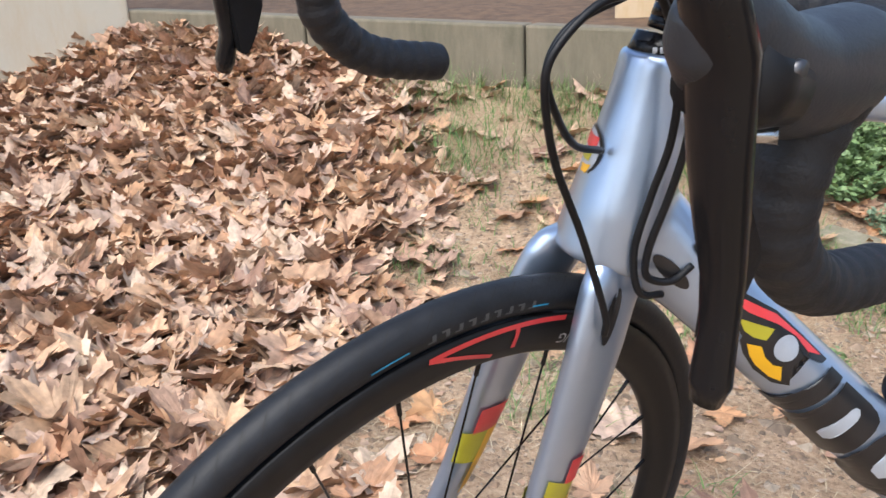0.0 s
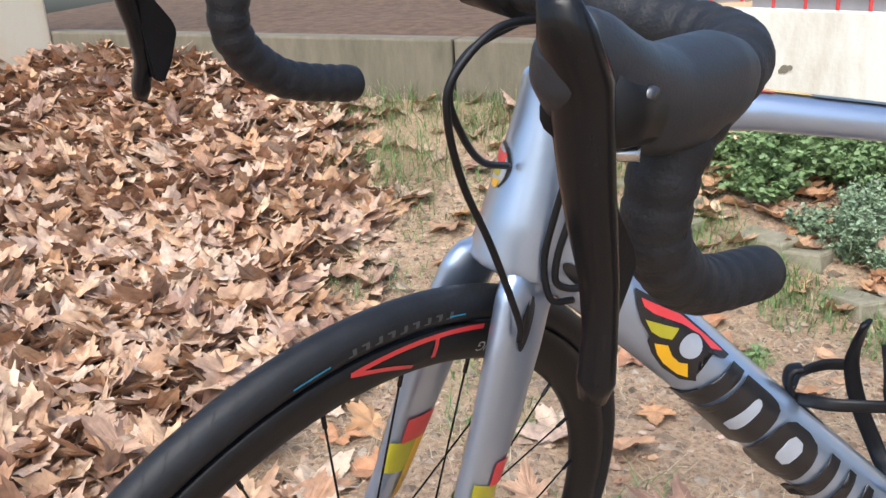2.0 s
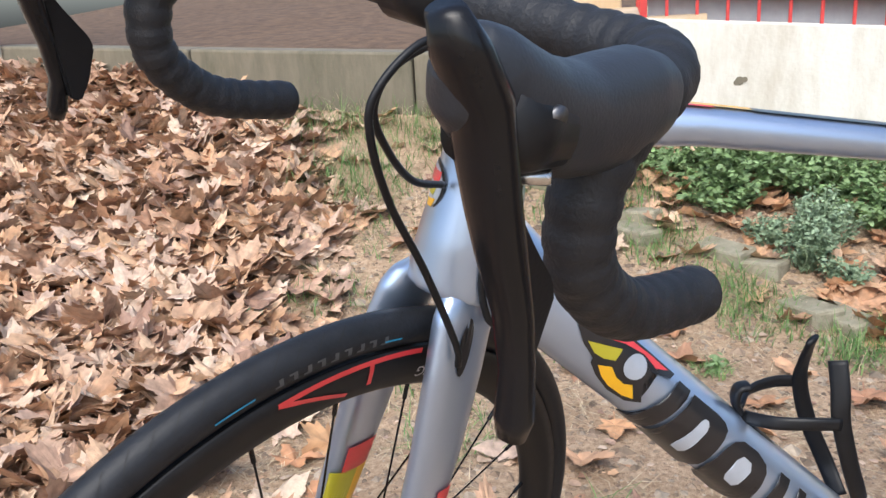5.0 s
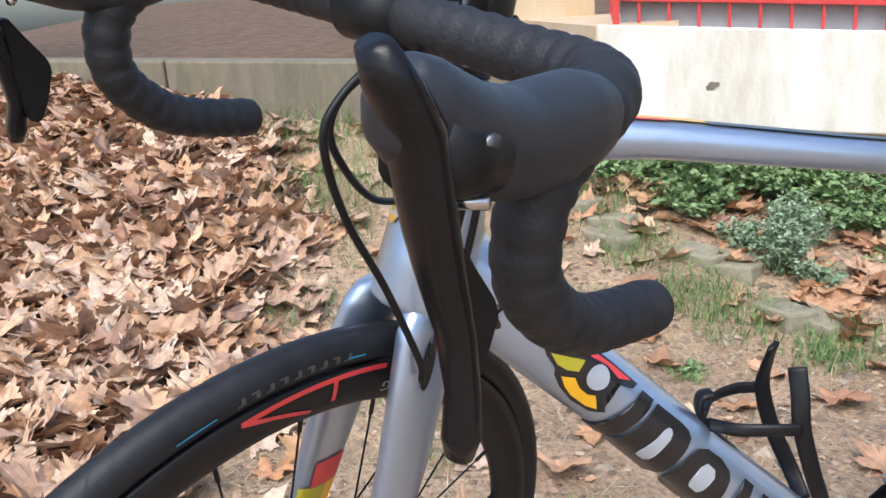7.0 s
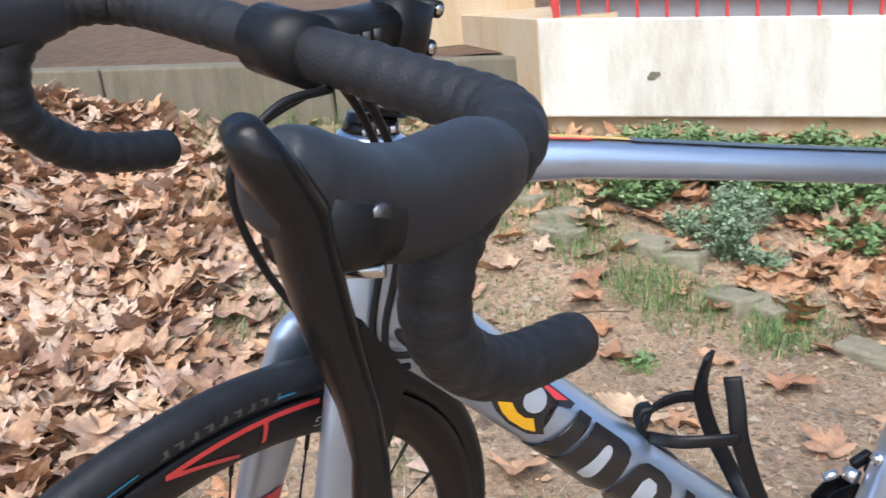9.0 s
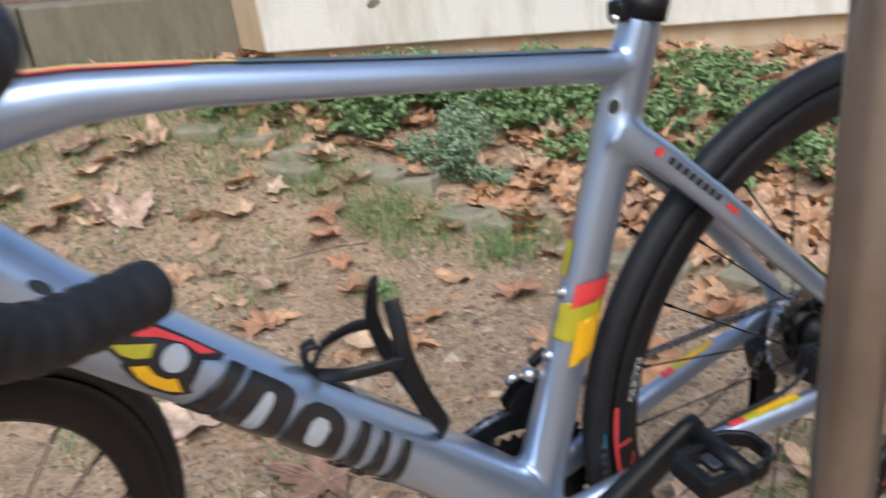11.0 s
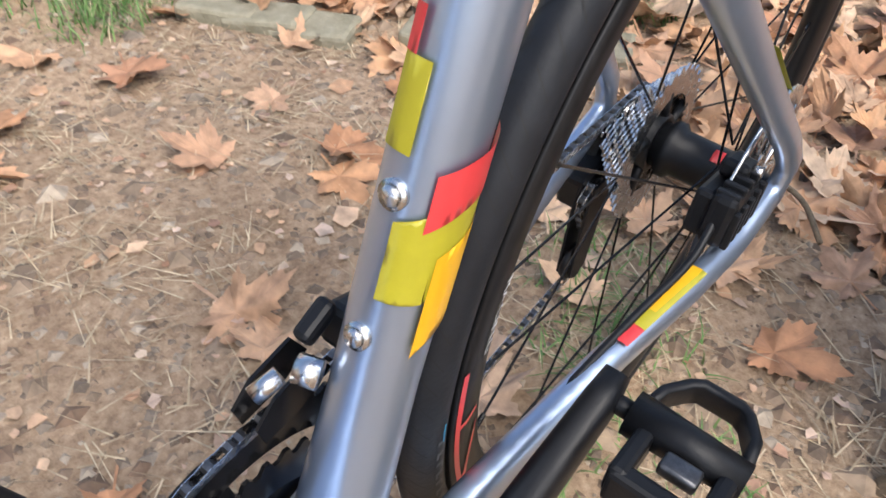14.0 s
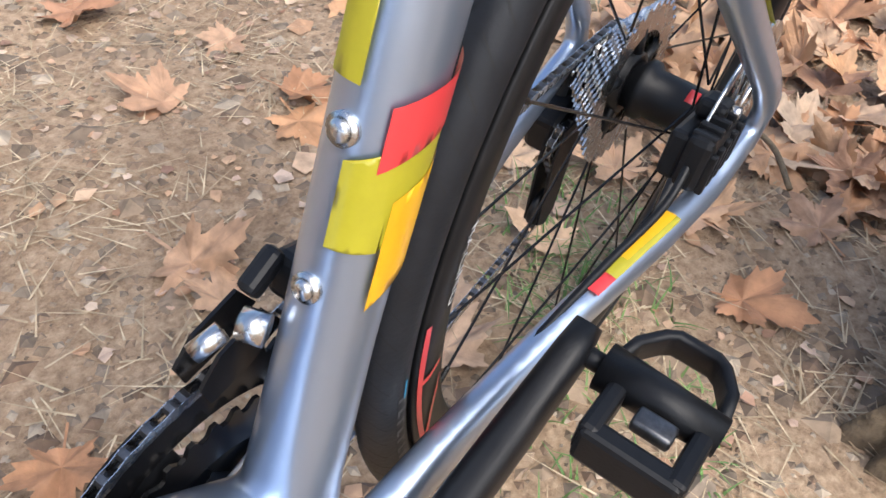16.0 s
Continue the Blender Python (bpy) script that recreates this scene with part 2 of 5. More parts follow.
def box(bm, c, size, m=None, bev=0.0):
    r = bmesh.ops.create_cube(bm, size=1.0)
    vs = r["verts"]
    bmesh.ops.scale(bm, vec=size, verts=vs)
    if bev > 0:
        es = list({e for v in vs for e in v.link_edges})
        r2 = bmesh.ops.bevel(bm, geom=es, offset=bev, segments=2, affect='EDGES', profile=0.5)
        vs = list({v for f in r2["faces"] for v in f.verts} | {v for v in vs if v.is_valid})
    if m is not None:
        bmesh.ops.transform(bm, matrix=m, verts=vs)
    bmesh.ops.translate(bm, vec=c, verts=vs)
    return bm


def lathe_y(bm, prof, c=(0, 0, 0), n=96, a0=0.0, a1=2 * pi):
    """Closed profile of (radius, y) spun about the y axis through c."""
    full = abs(a1 - a0 - 2 * pi) < 1e-6
    cnt = n if full else n + 1
    rings = []
    for i in range(cnt):
        a = a0 + (a1 - a0) * i / n
        rings.append([bm.verts.new((c[0] + r * cos(a), c[1] + y, c[2] + r * sin(a))) for r, y in prof])
    k = len(prof)
    for i in range(n):
        r0, r1 = rings[i], rings[(i + 1) % cnt]
        for j in range(k):
            bm.faces.new((r0[j], r0[(j + 1) % k], r1[(j + 1) % k], r1[j]))
    return bm


def plate(poly, y0, y1, bm=None):
    """Polygon in x, z, thick from y0 to y1."""
    bm = bm or bmesh.new()
    f = [bm.verts.new((x, y0, z)) for x, z in poly]
    b = [bm.verts.new((x, y1, z)) for x, z in poly]
    bm.faces.new(f)
    bm.faces.new(list(reversed(b)))
    n = len(poly)
    for i in range(n):
        bm.faces.new((f[i], b[i], b[(i + 1) % n], f[(i + 1) % n]))
    bmesh.ops.recalc_face_normals(bm, faces=bm.faces)
    return bm


def wrapped(poly, fn, step=0.006):
    """A thin decal: polygon of (u, v), cut fine and laid on a surface by fn(u, v) -> point."""
    bm = bmesh.new()
    vs = []
    n = len(poly)
    for i in range(n):
        (x0, z0), (x1, z1) = poly[i], poly[(i + 1) % n]
        k = max(1, int(math.hypot(x1 - x0, z1 - z0) / step))
        vs += [bm.verts.new((x0 + (x1 - x0) * j / k, 0, z0 + (z1 - z0) * j / k)) for j in range(k)]
    bm.faces.new(vs)
    bmesh.ops.triangulate(bm, faces=bm.faces)
    for _ in range(4):
        es = [e for e in bm.edges if e.calc_length() > step * 1.6]
        if not es:
            break
        bmesh.ops.subdivide_edges(bm, edges=es, cuts=1)
        bmesh.ops.triangulate(bm, faces=[f for f in bm.faces if len(f.verts) > 3])
    for v in bm.verts:
        v.co = Vector(fn(v.co.x, v.co.z))
    bmesh.ops.recalc_face_normals(bm, faces=bm.faces)
    return bm


def soften(ob, voxel=0.003, rounds=6):
    """Melts the joined tubes of a moulded part into one skin."""
    r = ob.modifiers.new("skin", 'REMESH')
    r.mode, r.voxel_size, r.use_smooth_shade = 'VOXEL', voxel, True
    s = ob.modifiers.new("soft", 'SMOOTH')
    s.factor, s.iterations = 0.5, rounds
    return ob


# ---- ground ----
def rise(x, y):
    """Height of the bank and of the lie of the land."""
    near = min(1.0, max(0.0, (y - 0.25) / 0.5)) if y > 0 else min(1.0, max(0.0, (-y - 0.3) / 0.5))
    z = near * (-0.012 - 0.034 * max(-3.0, min(3.0, x)))
    back = (x + 2.35) * 0.286 + (y - 3.50) * 0.958
    if back < 0:
        z += 0.15 * max(0.0, 1 + back / 0.9) ** 2 * min(1.0, max(0.0, (-0.95 - x) / 0.7))
    d = min(1.9, 0.97 * y + 0.22 * x - 1.24)
    if d > 0:
        z += 0.32 * (sqrt(d * d + 0.04) - 0.2)
        z -= 0.06 * max(0.0, min(2.0, x - 0.4)) * min(1.0, d)
    return z


def relief(x, y):
    k = min(1.0, (abs(y) + 0.02) / 0.25)
    return k * (0.022 * noise.noise((x * 1.7, y * 1.7, 0.3)) + 0.010 * noise.noise((x * 6, y * 6, 1.3)))


def land(x, y):
    return rise(x, y) + relief(x, y)


bm = bmesh.new()
N = 190


def spread(i):
    u = 2 * i / N - 1
    return 2.6 * u + 57 * u ** 9 if abs(u) < 1 else 60 * u


grid = [[bm.verts.new((0.1 + spread(i), 1.0 + spread(j), land(0.1 + spread(i), 1.0 + spread(j)))) for j in range(N + 1)] for i in range(N + 1)]
for i in range(N):
    for j in range(N):
        bm.faces.new((grid[i][j], grid[i + 1][j], grid[i + 1][j + 1], grid[i][j + 1]))
ground = tagged(obj("ground", bm, SOIL), "dry brown soil with straw and leaf crumbs", "ground", kind="structure")

# ---- kerb, left wall, white block with a railing ----
KL, KR = Vector((-2.35, 3.50, 0)), Vector((0.60, 2.62, 0))
kd = (KR - KL).normalized()
kn = Vector((-kd.y, kd.x, 0))
kerb = bmesh.new()
kerb_z0, kerb_z1 = (rise(*(e + kn * 0.09).xy) for e in (KL, KL + kd * 3.09))
for i in range(3):
    a, b = KL + kd * (i * 1.03 + 0.002), KL + kd * (i * 1.03 + 1.026)
    mid = (a + b) / 2 + kn * 0.09
    z0 = kerb_z0
    box(kerb, (mid.x, mid.y, z0 + 0.02), (1.022, 0.18, 0.44), Matrix.Rotation(atan2(kd.y, kd.x), 4, 'Z'), 0.012)
for v in kerb.verts:
    v.co.z += (kerb_z1 - kerb_z0) * (v.co - KL).dot(kd) / 3.09
kerb = tagged(obj("kerb", kerb, KERB_MAT, smooth=False), "low weathered concrete retaining kerb with green stains", "kerb", kind="structure")
# terrace of bare earth behind the kerb
bm = bmesh.new()
rows_ = []
for j in range(9):
    rows_.append([])
    for i in range(21):
        p = KL + kd * (-1.5 + i * 0.28) + kn * (0.10 + 0.55 * j)
        z = 0.72 - 0.10 * i / 20 + 0.05 * j + 0.03 * noise.noise((p.x * 2, p.y * 2, 5))
        rows_[-1].append(bm.verts.new((p.x, p.y, z)))
for j in range(8):
    for i in range(20):
        bm.faces.new((rows_[j][i], rows_[j][i + 1], rows_[j + 1][i + 1], rows_[j + 1][i]))
TERRACE = mat("dark_soil", (0.075, 0.045, 0.026), 0.95, color2=(0.175, 0.108, 0.062), scale=14, bump=0.9, bscale=70)
tagged(obj("terrace", bm, TERRACE), "raised bed of bare dark earth behind the kerb", "earth bed", kind="structure")
# left wall
bm = bmesh.new()
c = KL + Vector((0.06, -0.03, 0))
wd = Vector((-0.86, -0.51, 0)).normalized()
wn_ = Vector((-wd.y, wd.x, 0))
mid = c + wd * 1.6 - wn_ * 0.12
box(bm, (mid.x, mid.y, 1.3), (3.2, 0.24, 2.4), Matrix.Rotation(atan2(wd.y, wd.x), 4, 'Z'), 0.01)
tagged(obj("wall_west", bm, CREAM_WALL, smooth=False), "cream plastered wall with brown run-off stains", "wall", kind="structure")
# white block
PH = radians(15)
BC = Vector((0.41, 2.5, 0))
bd = Vector((cos(PH), -sin(PH), 0))
bn = Vector((sin(PH), cos(PH), 0))
rot = Matrix.Rotation(-PH, 4, 'Z')


def block(bm, u0, u1, v0, v1, z0, z1, bev=0.0):
    m = BC + bd * (u0 + u1) / 2 + bn * (v0 + v1) / 2
    out = bmesh.new()
    box(out, (m.x, m.y, (z0 + z1) / 2), (u1 - u0, v1 - v0, z1 - z0), rot, bev)
    for v in out.verts:
        v.co.z -= 0.085 * max(-0.5, min(3.0, (v.co - BC).dot(bd)))
    return out


bm = block(bmesh.new(), 0.0, 3.0, 0.0, 0.9, 0.408, 0.778, 0.008)
white_block = tagged(obj("wall_block", bm, WHITE_WALL, smooth=False), "whitewashed concrete wall block with chipped hole", "wall", kind="structure")
bm = block(bmesh.new(), 0.05, 2.95, 0.05, 0.9, -0.4, 0.408)
tagged(obj("wall_plinth", bm, OCHRE_WALL, smooth=False), "recessed ochre plinth under the white wall", "wall", kind="structure")
white_block.data.materials.append(OCHRE_WALL)
for f in white_block.data.polygons:
    if f.normal.dot(bd) < -0.7:
        f.material_index = 1
bm = block(bmesh.new(), -0.55, -0.004, 0.62, 0.82, 0.3, 1.15, 0.01)
tagged(obj("wall_return", bm, OCHRE_WALL, smooth=False), "ochre stained return wall beside the white block", "wall", kind="structure")
# chipped hole in the white face
bm = bmesh.new()
h = BC + bd * 0.42 + Vector((0, 0, 0.530))
for k, (du, dz, r) in enumerate(((0, 0, 0.020), (0.018, 0.004, 0.013), (-0.012, -0.006, 0.012))):
    cyl(bm, h + bd * du + Vector((0, 0, dz)) + bn * 0.02, h + bd * du + Vector((0, 0, dz)) - bn * (0.0025 + 0.0004 * k), r, 9, r * 0.8)
tagged(obj("wall_chip", bm, KERB_MAT, smooth=False), "small chipped hole in the whitewash", "chip", kind="structure")

# railing on the block: red bars, rails and a grey sheet behind them
RTOP = 0.775
bm = bmesh.new()
railing = tagged(new("railing"), "red painted steel railing with grey sheet infill", "railing")


def red_box(name, u0, u1, v0, v1, z0, z1):
    return part(name, block(bmesh.new(), u0, u1, v0, v1, z0, z1, 0.002), RED_STEEL, railing, smooth=False)


red_box("rail", 0.06, 3.0, 0.012, 0.060, 0.865, 0.960)
red_box("end_post", 0.06, 0.085, 0.014, 0.040, 0.775, 0.87)
for i in range(26):
    u = 0.15 + i * 0.108
    red_box("bar", u, u + 0.012, 0.020, 0.032, 0.774, 0.868)
part("sheet", block(bmesh.new(), 0.09, 2.95, 0.075, 0.080, 0.76, 0.95), GREY_SHEET, railing, "grey metal sheet", smooth=False)
for i in range(9):
    v = 0.08 + i * 0.09
    red_box("side_bar", 0.062, 0.074, v, v + 0.011, 0.78, 1.02)
# splayed ochre side of the block, running back to the terrace
foot = [BC + bd * u + bn * v for u, v in ((-0.003, 0.004), (-0.34, 0.62), (0.3, 0.62), (0.3, 0.02))]
bm = bmesh.new()
lo = [bm.verts.new((p.x, p.y, 0.412 + 0.02 * (k == 1))) for k, p in enumerate(foot)]
hi = [bm.verts.new((p.x, p.y, 0.774 + 0.03 * (k in (1, 2)))) for k, p in enumerate(foot)]
bm.faces.new(lo)
bm.faces.new(hi[::-1])
for k in range(4):
    bm.faces.new((lo[k], hi[k], hi[(k + 1) % 4], lo[(k + 1) % 4]))
bmesh.ops.recalc_face_normals(bm, faces=bm.faces)
tagged(obj("wall_flank", bm, OCHRE_WALL, smooth=False), "splayed ochre stained flank of the white block", "wall", kind="structure")
bm = bmesh.new()
lo = [bm.verts.new((p.x + 0.05, p.y + 0.05, -0.2)) for p in foot]
hi = [bm.verts.new((p.x + 0.05, p.y + 0.05, 0.415)) for p in foot]
for k in range(4):
    bm.faces.new((lo[k], hi[k], hi[(k + 1) % 4], lo[(k + 1) % 4]))
bmesh.ops.recalc_face_normals(bm, faces=bm.faces)
tagged(obj("wall_footing", bm, OCHRE_WALL, smooth=False), "ochre footing under the block's flank", "wall", kind="structure")

# ---- the bicycle: x runs to the rear, its left side faces -y, bottom bracket at x = 0 ----
LEAN_DEG, STEER_DEG = 2.9, 41.6
bike = tagged(new("bicycle"), "silver-blue carbon road bicycle with black deep-section wheels, leaning", "bicycle")
bike.matrix_basis = pose(0, 0, 0, LEAN_DEG, 0, 0)
HEAD_AX = Vector((cos(radians(73)), 0, sin(radians(73))))
HEAD = Vector((-0.435, 0, 0.678))
TURNED = Matrix.Translation(HEAD + Vector((0.013, 0, 0))) @ Matrix.Rotation(radians(STEER_DEG), 4, HEAD_AX) @ Matrix.Translation(-HEAD)
REAR, FRONT = Vector((0.405, 0, 0.34)), Vector((-0.593, 0, 0.34))


def steered(ob):
    ob.matrix_basis = TURNED
    return ob


def hx(z):
    """x of the steering axis at height z."""
    return -0.435 + (z - 0.678) * 0.3057


def sx(z):
    """x of the seat tube's axis at height z."""
    return (z - 0.27) * 0.287 - 0.002


# frame, melted from lofts
DT = [((-0.400, 0, 0.690), 0.033, 0.039), ((-0.352, 0, 0.642), 0.034, 0.032), ((-0.28, 0, 0.572), 0.034, 0.030),
      ((-0.19, 0, 0.485), 0.034, 0.030), ((-0.10, 0, 0.397), 0.034, 0.031), ((-0.02, 0, 0.315), 0.034, 0.033), ((0.005, 0, 0.285), 0.034, 0.034)]
TT = [((-0.395, 0, 0.774), 0.026, 0.034), ((-0.350, 0, 0.7775), 0.0235, 0.0225), ((-0.30, 0, 0.7785), 0.021, 0.0178), ((-0.24, 0, 0.7725), 0.020, 0.0152),
      ((-0.10, 0, 0.7505), 0.019, 0.0135), ((0.02, 0, 0.7315), 0.018, 0.0135), ((0.12, 0, 0.716), 0.016, 0.0140)]
ST = [((sx(0.27), 0, 0.27), 0.030, 0.030), ((sx(0.34), 0, 0.34), 0.021, 0.024), ((sx(0.42), 0, 0.42), 0.0175, 0.0225),
      ((sx(0.60), 0, 0.60), 0.0165, 0.0215), ((sx(0.70), 0, 0.70), 0.0165, 0.0215), ((sx(0.756), 0, 0.756), 0.0165, 0.0185)]
HT = [((-0.4225, 0, 0.662), 0.0430, 0.0385), ((-0.4100, 0, 0.70), 0.0415, 0.0375), ((-0.3990, 0, 0.74), 0.0350, 0.0340),
      ((-0.3930, 0, 0.78), 0.0290, 0.0268), ((-0.3880, 0, 0.811), 0.0255, 0.0240)]
bm = bmesh.new()
for t in (DT, TT, ST, HT):
    loft(bm, t, 28, 2.3)
cyl(bm, (0, -0.040, 0.27), (0, 0.040, 0.27), 0.030, 28)
for s in (-1, 1):
    # chain stay and seat stay of one side
    loft(bm, [((0.015, s * 0.030, 0.282), 0.012, 0.020), ((0.09, s * 0.036, 0.298), 0.011, 0.017), ((0.20, s * 0.049, 0.318), 0.010, 0.0145), ((0.29, s * 0.063, 0.328), 0.0095, 0.014),
              ((0.345, s * 0.069, 0.333), 0.009, 0.0135), ((0.385, s * 0.071, 0.345), 0.008, 0.014), ((0.408, s * 0.071, 0.352), 0.0065, 0.014)], 20, 3.0)
    loft(bm, [((0.100, s * 0.010, 0.668), 0.010, 0.017), ((0.145, s * 0.019, 0.632), 0.010, 0.0155), ((0.20, s * 0.033, 0.580), 0.0095, 0.0145), ((0.30, s * 0.055, 0.478), 0.009, 0.012),
              ((0.37, s * 0.070, 0.408), 0.0085, 0.011), ((0.397, s * 0.073, 0.378), 0.008, 0.012), ((0.404, s * 0.072, 0.345), 0.0065, 0.013)], 20, 3.0)
    cyl(bm, (0.405, s * 0.064, 0.342), (0.405, s * 0.078, 0.342), 0.013, 16)
frame_part = soften(part("frame", bm, PAINT, bike, "silver-blue metallic carbon frame"), 0.0020, 48)


def lerp_sec(T, key, axis):
    for a, b in zip(T, T[1:]):
        if min(a[0][axis], b[0][axis]) <= key <= max(a[0][axis], b[0][axis]):
            w = (key - a[0][axis]) / (b[0][axis] - a[0][axis])
            return [a[0][k] + (b[0][k] - a[0][k]) * w for k in range(3)], a[1] + (b[1] - a[1]) * w, a[2] + (b[2] - a[2]) * w
    e = T[0] if abs(key - T[0][0][axis]) < abs(key - T[-1][0][axis]) else T[-1]
    return list(e[0]), e[1], e[2]


DDIR = Vector((0.7, 0, -0.714)).normalized()
DNRM = Vector((0.714, 0, 0.7)).normalized()


def on_dt(u, v, lift=0.0016):
    """Point on the left flank of the down tube; u metres down the tube from its head end, v across it upwards."""
    base = Vector((-0.400, 0, 0.690)) + DDIR * u
    c, a, b = lerp_sec(DT, base.x, 0)
    cv = (base - Vector(c)).dot(DNRM)
    q = max(-0.985, min(0.985, (v + cv) / b))
    return base + DNRM * v + Vector((0, -(a * (1 - abs(q) ** 2.3) ** (1 / 2.3) + lift), 0))


def to_dt(x, z):
    d = Vector((x, 0, z)) - Vector((-0.400, 0, 0.690))
    return d.dot(DDIR), d.dot(DNRM)


def dt_decal(poly, material, lift=0.0016):
    return part("decal", wrapped([to_dt(*p) for p in poly], lambda u, v: on_dt(u, v, lift), 0.005), material, frame_part)


def uv_decal(poly, material, lift=0.0016):
    return part("decal", wrapped(poly, lambda u, v: on_dt(u, v, lift), 0.005), material, frame_part)


def arc(cx, cy, r, a0, a1, n=10):
    return [(cx + r * cos(a0 + (a1 - a0) * k / n), cy + r * sin(a0 + (a1 - a0) * k / n)) for k in range(n + 1)]


# winged mark: black outline, then red, olive and amber feathers round a pale disc
uv_decal([(0.0755, 0.0180), (0.1203, 0.0275), (0.1500, 0.0280), (0.1780, 0.0278), (0.1750, 0.0235), (0.1577, 0.0186), (0.1525, 0.0194), (0.1533, 0.0089), (0.1689, -0.0042), (0.1591, -0.0123), (0.1415, -0.0148), (0.1244, -0.0111), (0.1138, -0.0059), (0.1121, -0.002), (0.0978, 0.0019), (0.0847, 0.0097)], INK)
uv_decal([(0.0840, 0.0158), (0.1210, 0.0258), (0.1523, 0.0270), (0.1705, 0.0268), (0.1590, 0.0225), (0.1446, 0.0245), (0.126, 0.0217), (0.1011, 0.0133), (0.091, 0.0123)], RED, 0.0022)
uv_decal([(0.0989, 0.0056), (0.1258, 0.0176), (0.127, 0.0077), (0.1184, 0.003), (0.1095, 0.0018)], OLIVE, 0.0022)
uv_decal([(0.119, -0.0036), (0.1284, 0.0023), (0.1373, -0.0017), (0.1461, -0.0018), (0.1517, 0.0018), (0.1613, -0.0064), (0.1528, -0.0102), (0.1382, -0.0111), (0.1285, -0.0088)], ORANGE, 0.0022)
uv_decal(arc(0.1435, 0.0135, 0.0098, 0, 2 * pi * 19 / 20, 19), SILVER_INK, 0.0024)
# dark slanted blocks of the maker's mark, two of them with pale insets
BLOCKS = [[(0.1838, 0.0268), (0.1971, 0.0268), (0.1945, 0.0020), (0.1919, -0.0180), (0.1895, -0.0275), (0.1720, -0.0275), (0.1744, -0.0167), (0.1790, 0.0040)],
          [(0.2014, 0.0265), (0.2300, 0.0272), (0.2390, 0.0262), (0.2440, 0.0230), (0.2455, 0.0160), (0.2490, -0.0137), (0.2480, -0.0275), (0.1940, -0.0275), (0.1960, -0.0166)],
          [(0.2540, -0.0160), (0.2512, -0.0079), (0.2520, 0.0130), (0.2550, 0.0205), (0.2630, 0.0250), (0.2796, 0.0258), (0.2916, 0.0226), (0.2964, 0.0175), (0.3005, 0.0072), (0.3040, -0.0061), (0.3060, -0.0149), (0.3040, -0.0250), (0.2900, -0.0272), (0.2690, -0.0270), (0.2590, -0.0230)],
          [(0.3085, 0.0260), (0.3200, 0.0260), (0.3290, -0.0100), (0.3320, -0.0275), (0.3170, -0.0275), (0.3150, -0.0120)],
          [(0.3320, 0.0262), (0.3410, 0.0262), (0.3530, -0.0100), (0.3560, -0.0275), (0.3420, -0.0275), (0.3400, -0.0120)],
          [(0.3545, 0.0265), (0.3645, 0.0265), (0.3736, -0.0060), (0.3770, -0.0250), (0.3640, -0.0250), (0.3625, -0.0110)]]
for poly in BLOCKS:
    uv_decal(poly, INK, 0.0019)
uv_decal([(0.2170, -0.0120), (0.2180, 0.0150), (0.2200, 0.0185), (0.2235, 0.0190), (0.2265, 0.0165), (0.2280, 0.0120), (0.2296, -0.0120), (0.2275, -0.0165), (0.2190, -0.0165)], SILVER_INK, 0.0023)
uv_decal([(0.2660, 0.0105), (0.2694, 0.0165), (0.2787, 0.0160), (0.2835, 0.0105), (0.2850, -0.0040), (0.2830, -0.0090), (0.2730, -0.0085), (0.2690, -0.0040)], SILVER_INK, 0.0023)



def on_st(ang, z, lift=0.0014):
    """Point on the seat tube; ang degrees from the front round by the left side."""
    c, a, b = lerp_sec(ST, z, 2)
    ca, sa_ = cos(radians(ang)), sin(radians(ang))
    u = math.copysign(abs(sa_) ** (2 / 2.3), sa_) * (a + lift)
    v = math.copysign(abs(ca) ** (2 / 2.3), ca) * (b + lift)
    return (c[0] - v * 0.961, -u, z + v * 0.27)


def st_decal(poly, material, lift=0.0014):
    return part("decal", wrapped([(a / 1000.0, z) for a, z in poly], lambda u, v: on_st(u * 1000.0, v, lift), 0.006), material, frame_part)


st_decal([(-28, 0.564), (8, 0.564), (8, 0.531), (-28, 0.531)], OLIVE)
st_decal([(-28, 0.580), (-10, 0.580), (-10, 0.564), (-28, 0.564)], RED, 0.0016)
st_decal([(44, 0.527), (146, 0.540), (146, 0.521), (44, 0.504)], RED, 0.0016)
st_decal([(8, 0.506), (50, 0.511), (146, 0.527), (146, 0.503), (66, 0.489), (66, 0.473), (8, 0.473)], OLIVE, 0.0012)
st_decal([(70, 0.493), (146, 0.507), (146, 0.466), (70, 0.447)], ORANGE, 0.0016)
# round badge near the top of the seat tube
st_decal([(40 + 22 * cos(k * pi / 8), 0.682 + 0.0085 * sin(k * pi / 8)) for k in range(16)], SILVER_INK)
st_decal([(40 + 15 * cos(k * pi / 8), 0.682 + 0.006 * sin(k * pi / 8)) for k in range(16)], INK, 0.0018)
for z in (0.515, 0.453):
    c, a, b = lerp_sec(ST, z, 2)
    bm = bmesh.new()
    ctr = Vector((c[0] - b * 0.961, 0, z + b * 0.27))
    nrm = Vector((-0.961, 0, 0.27))
    cyl(bm, ctr - nrm * 0.002, ctr + nrm * 0.0015, 0.0062, 18)
    cyl(bm, ctr + nrm * 0.001, ctr + nrm * 0.004, 0.0048, 18, 0.0036)
    part("bottle_bolt", bm, STEEL, frame_part, "bright steel bolt")


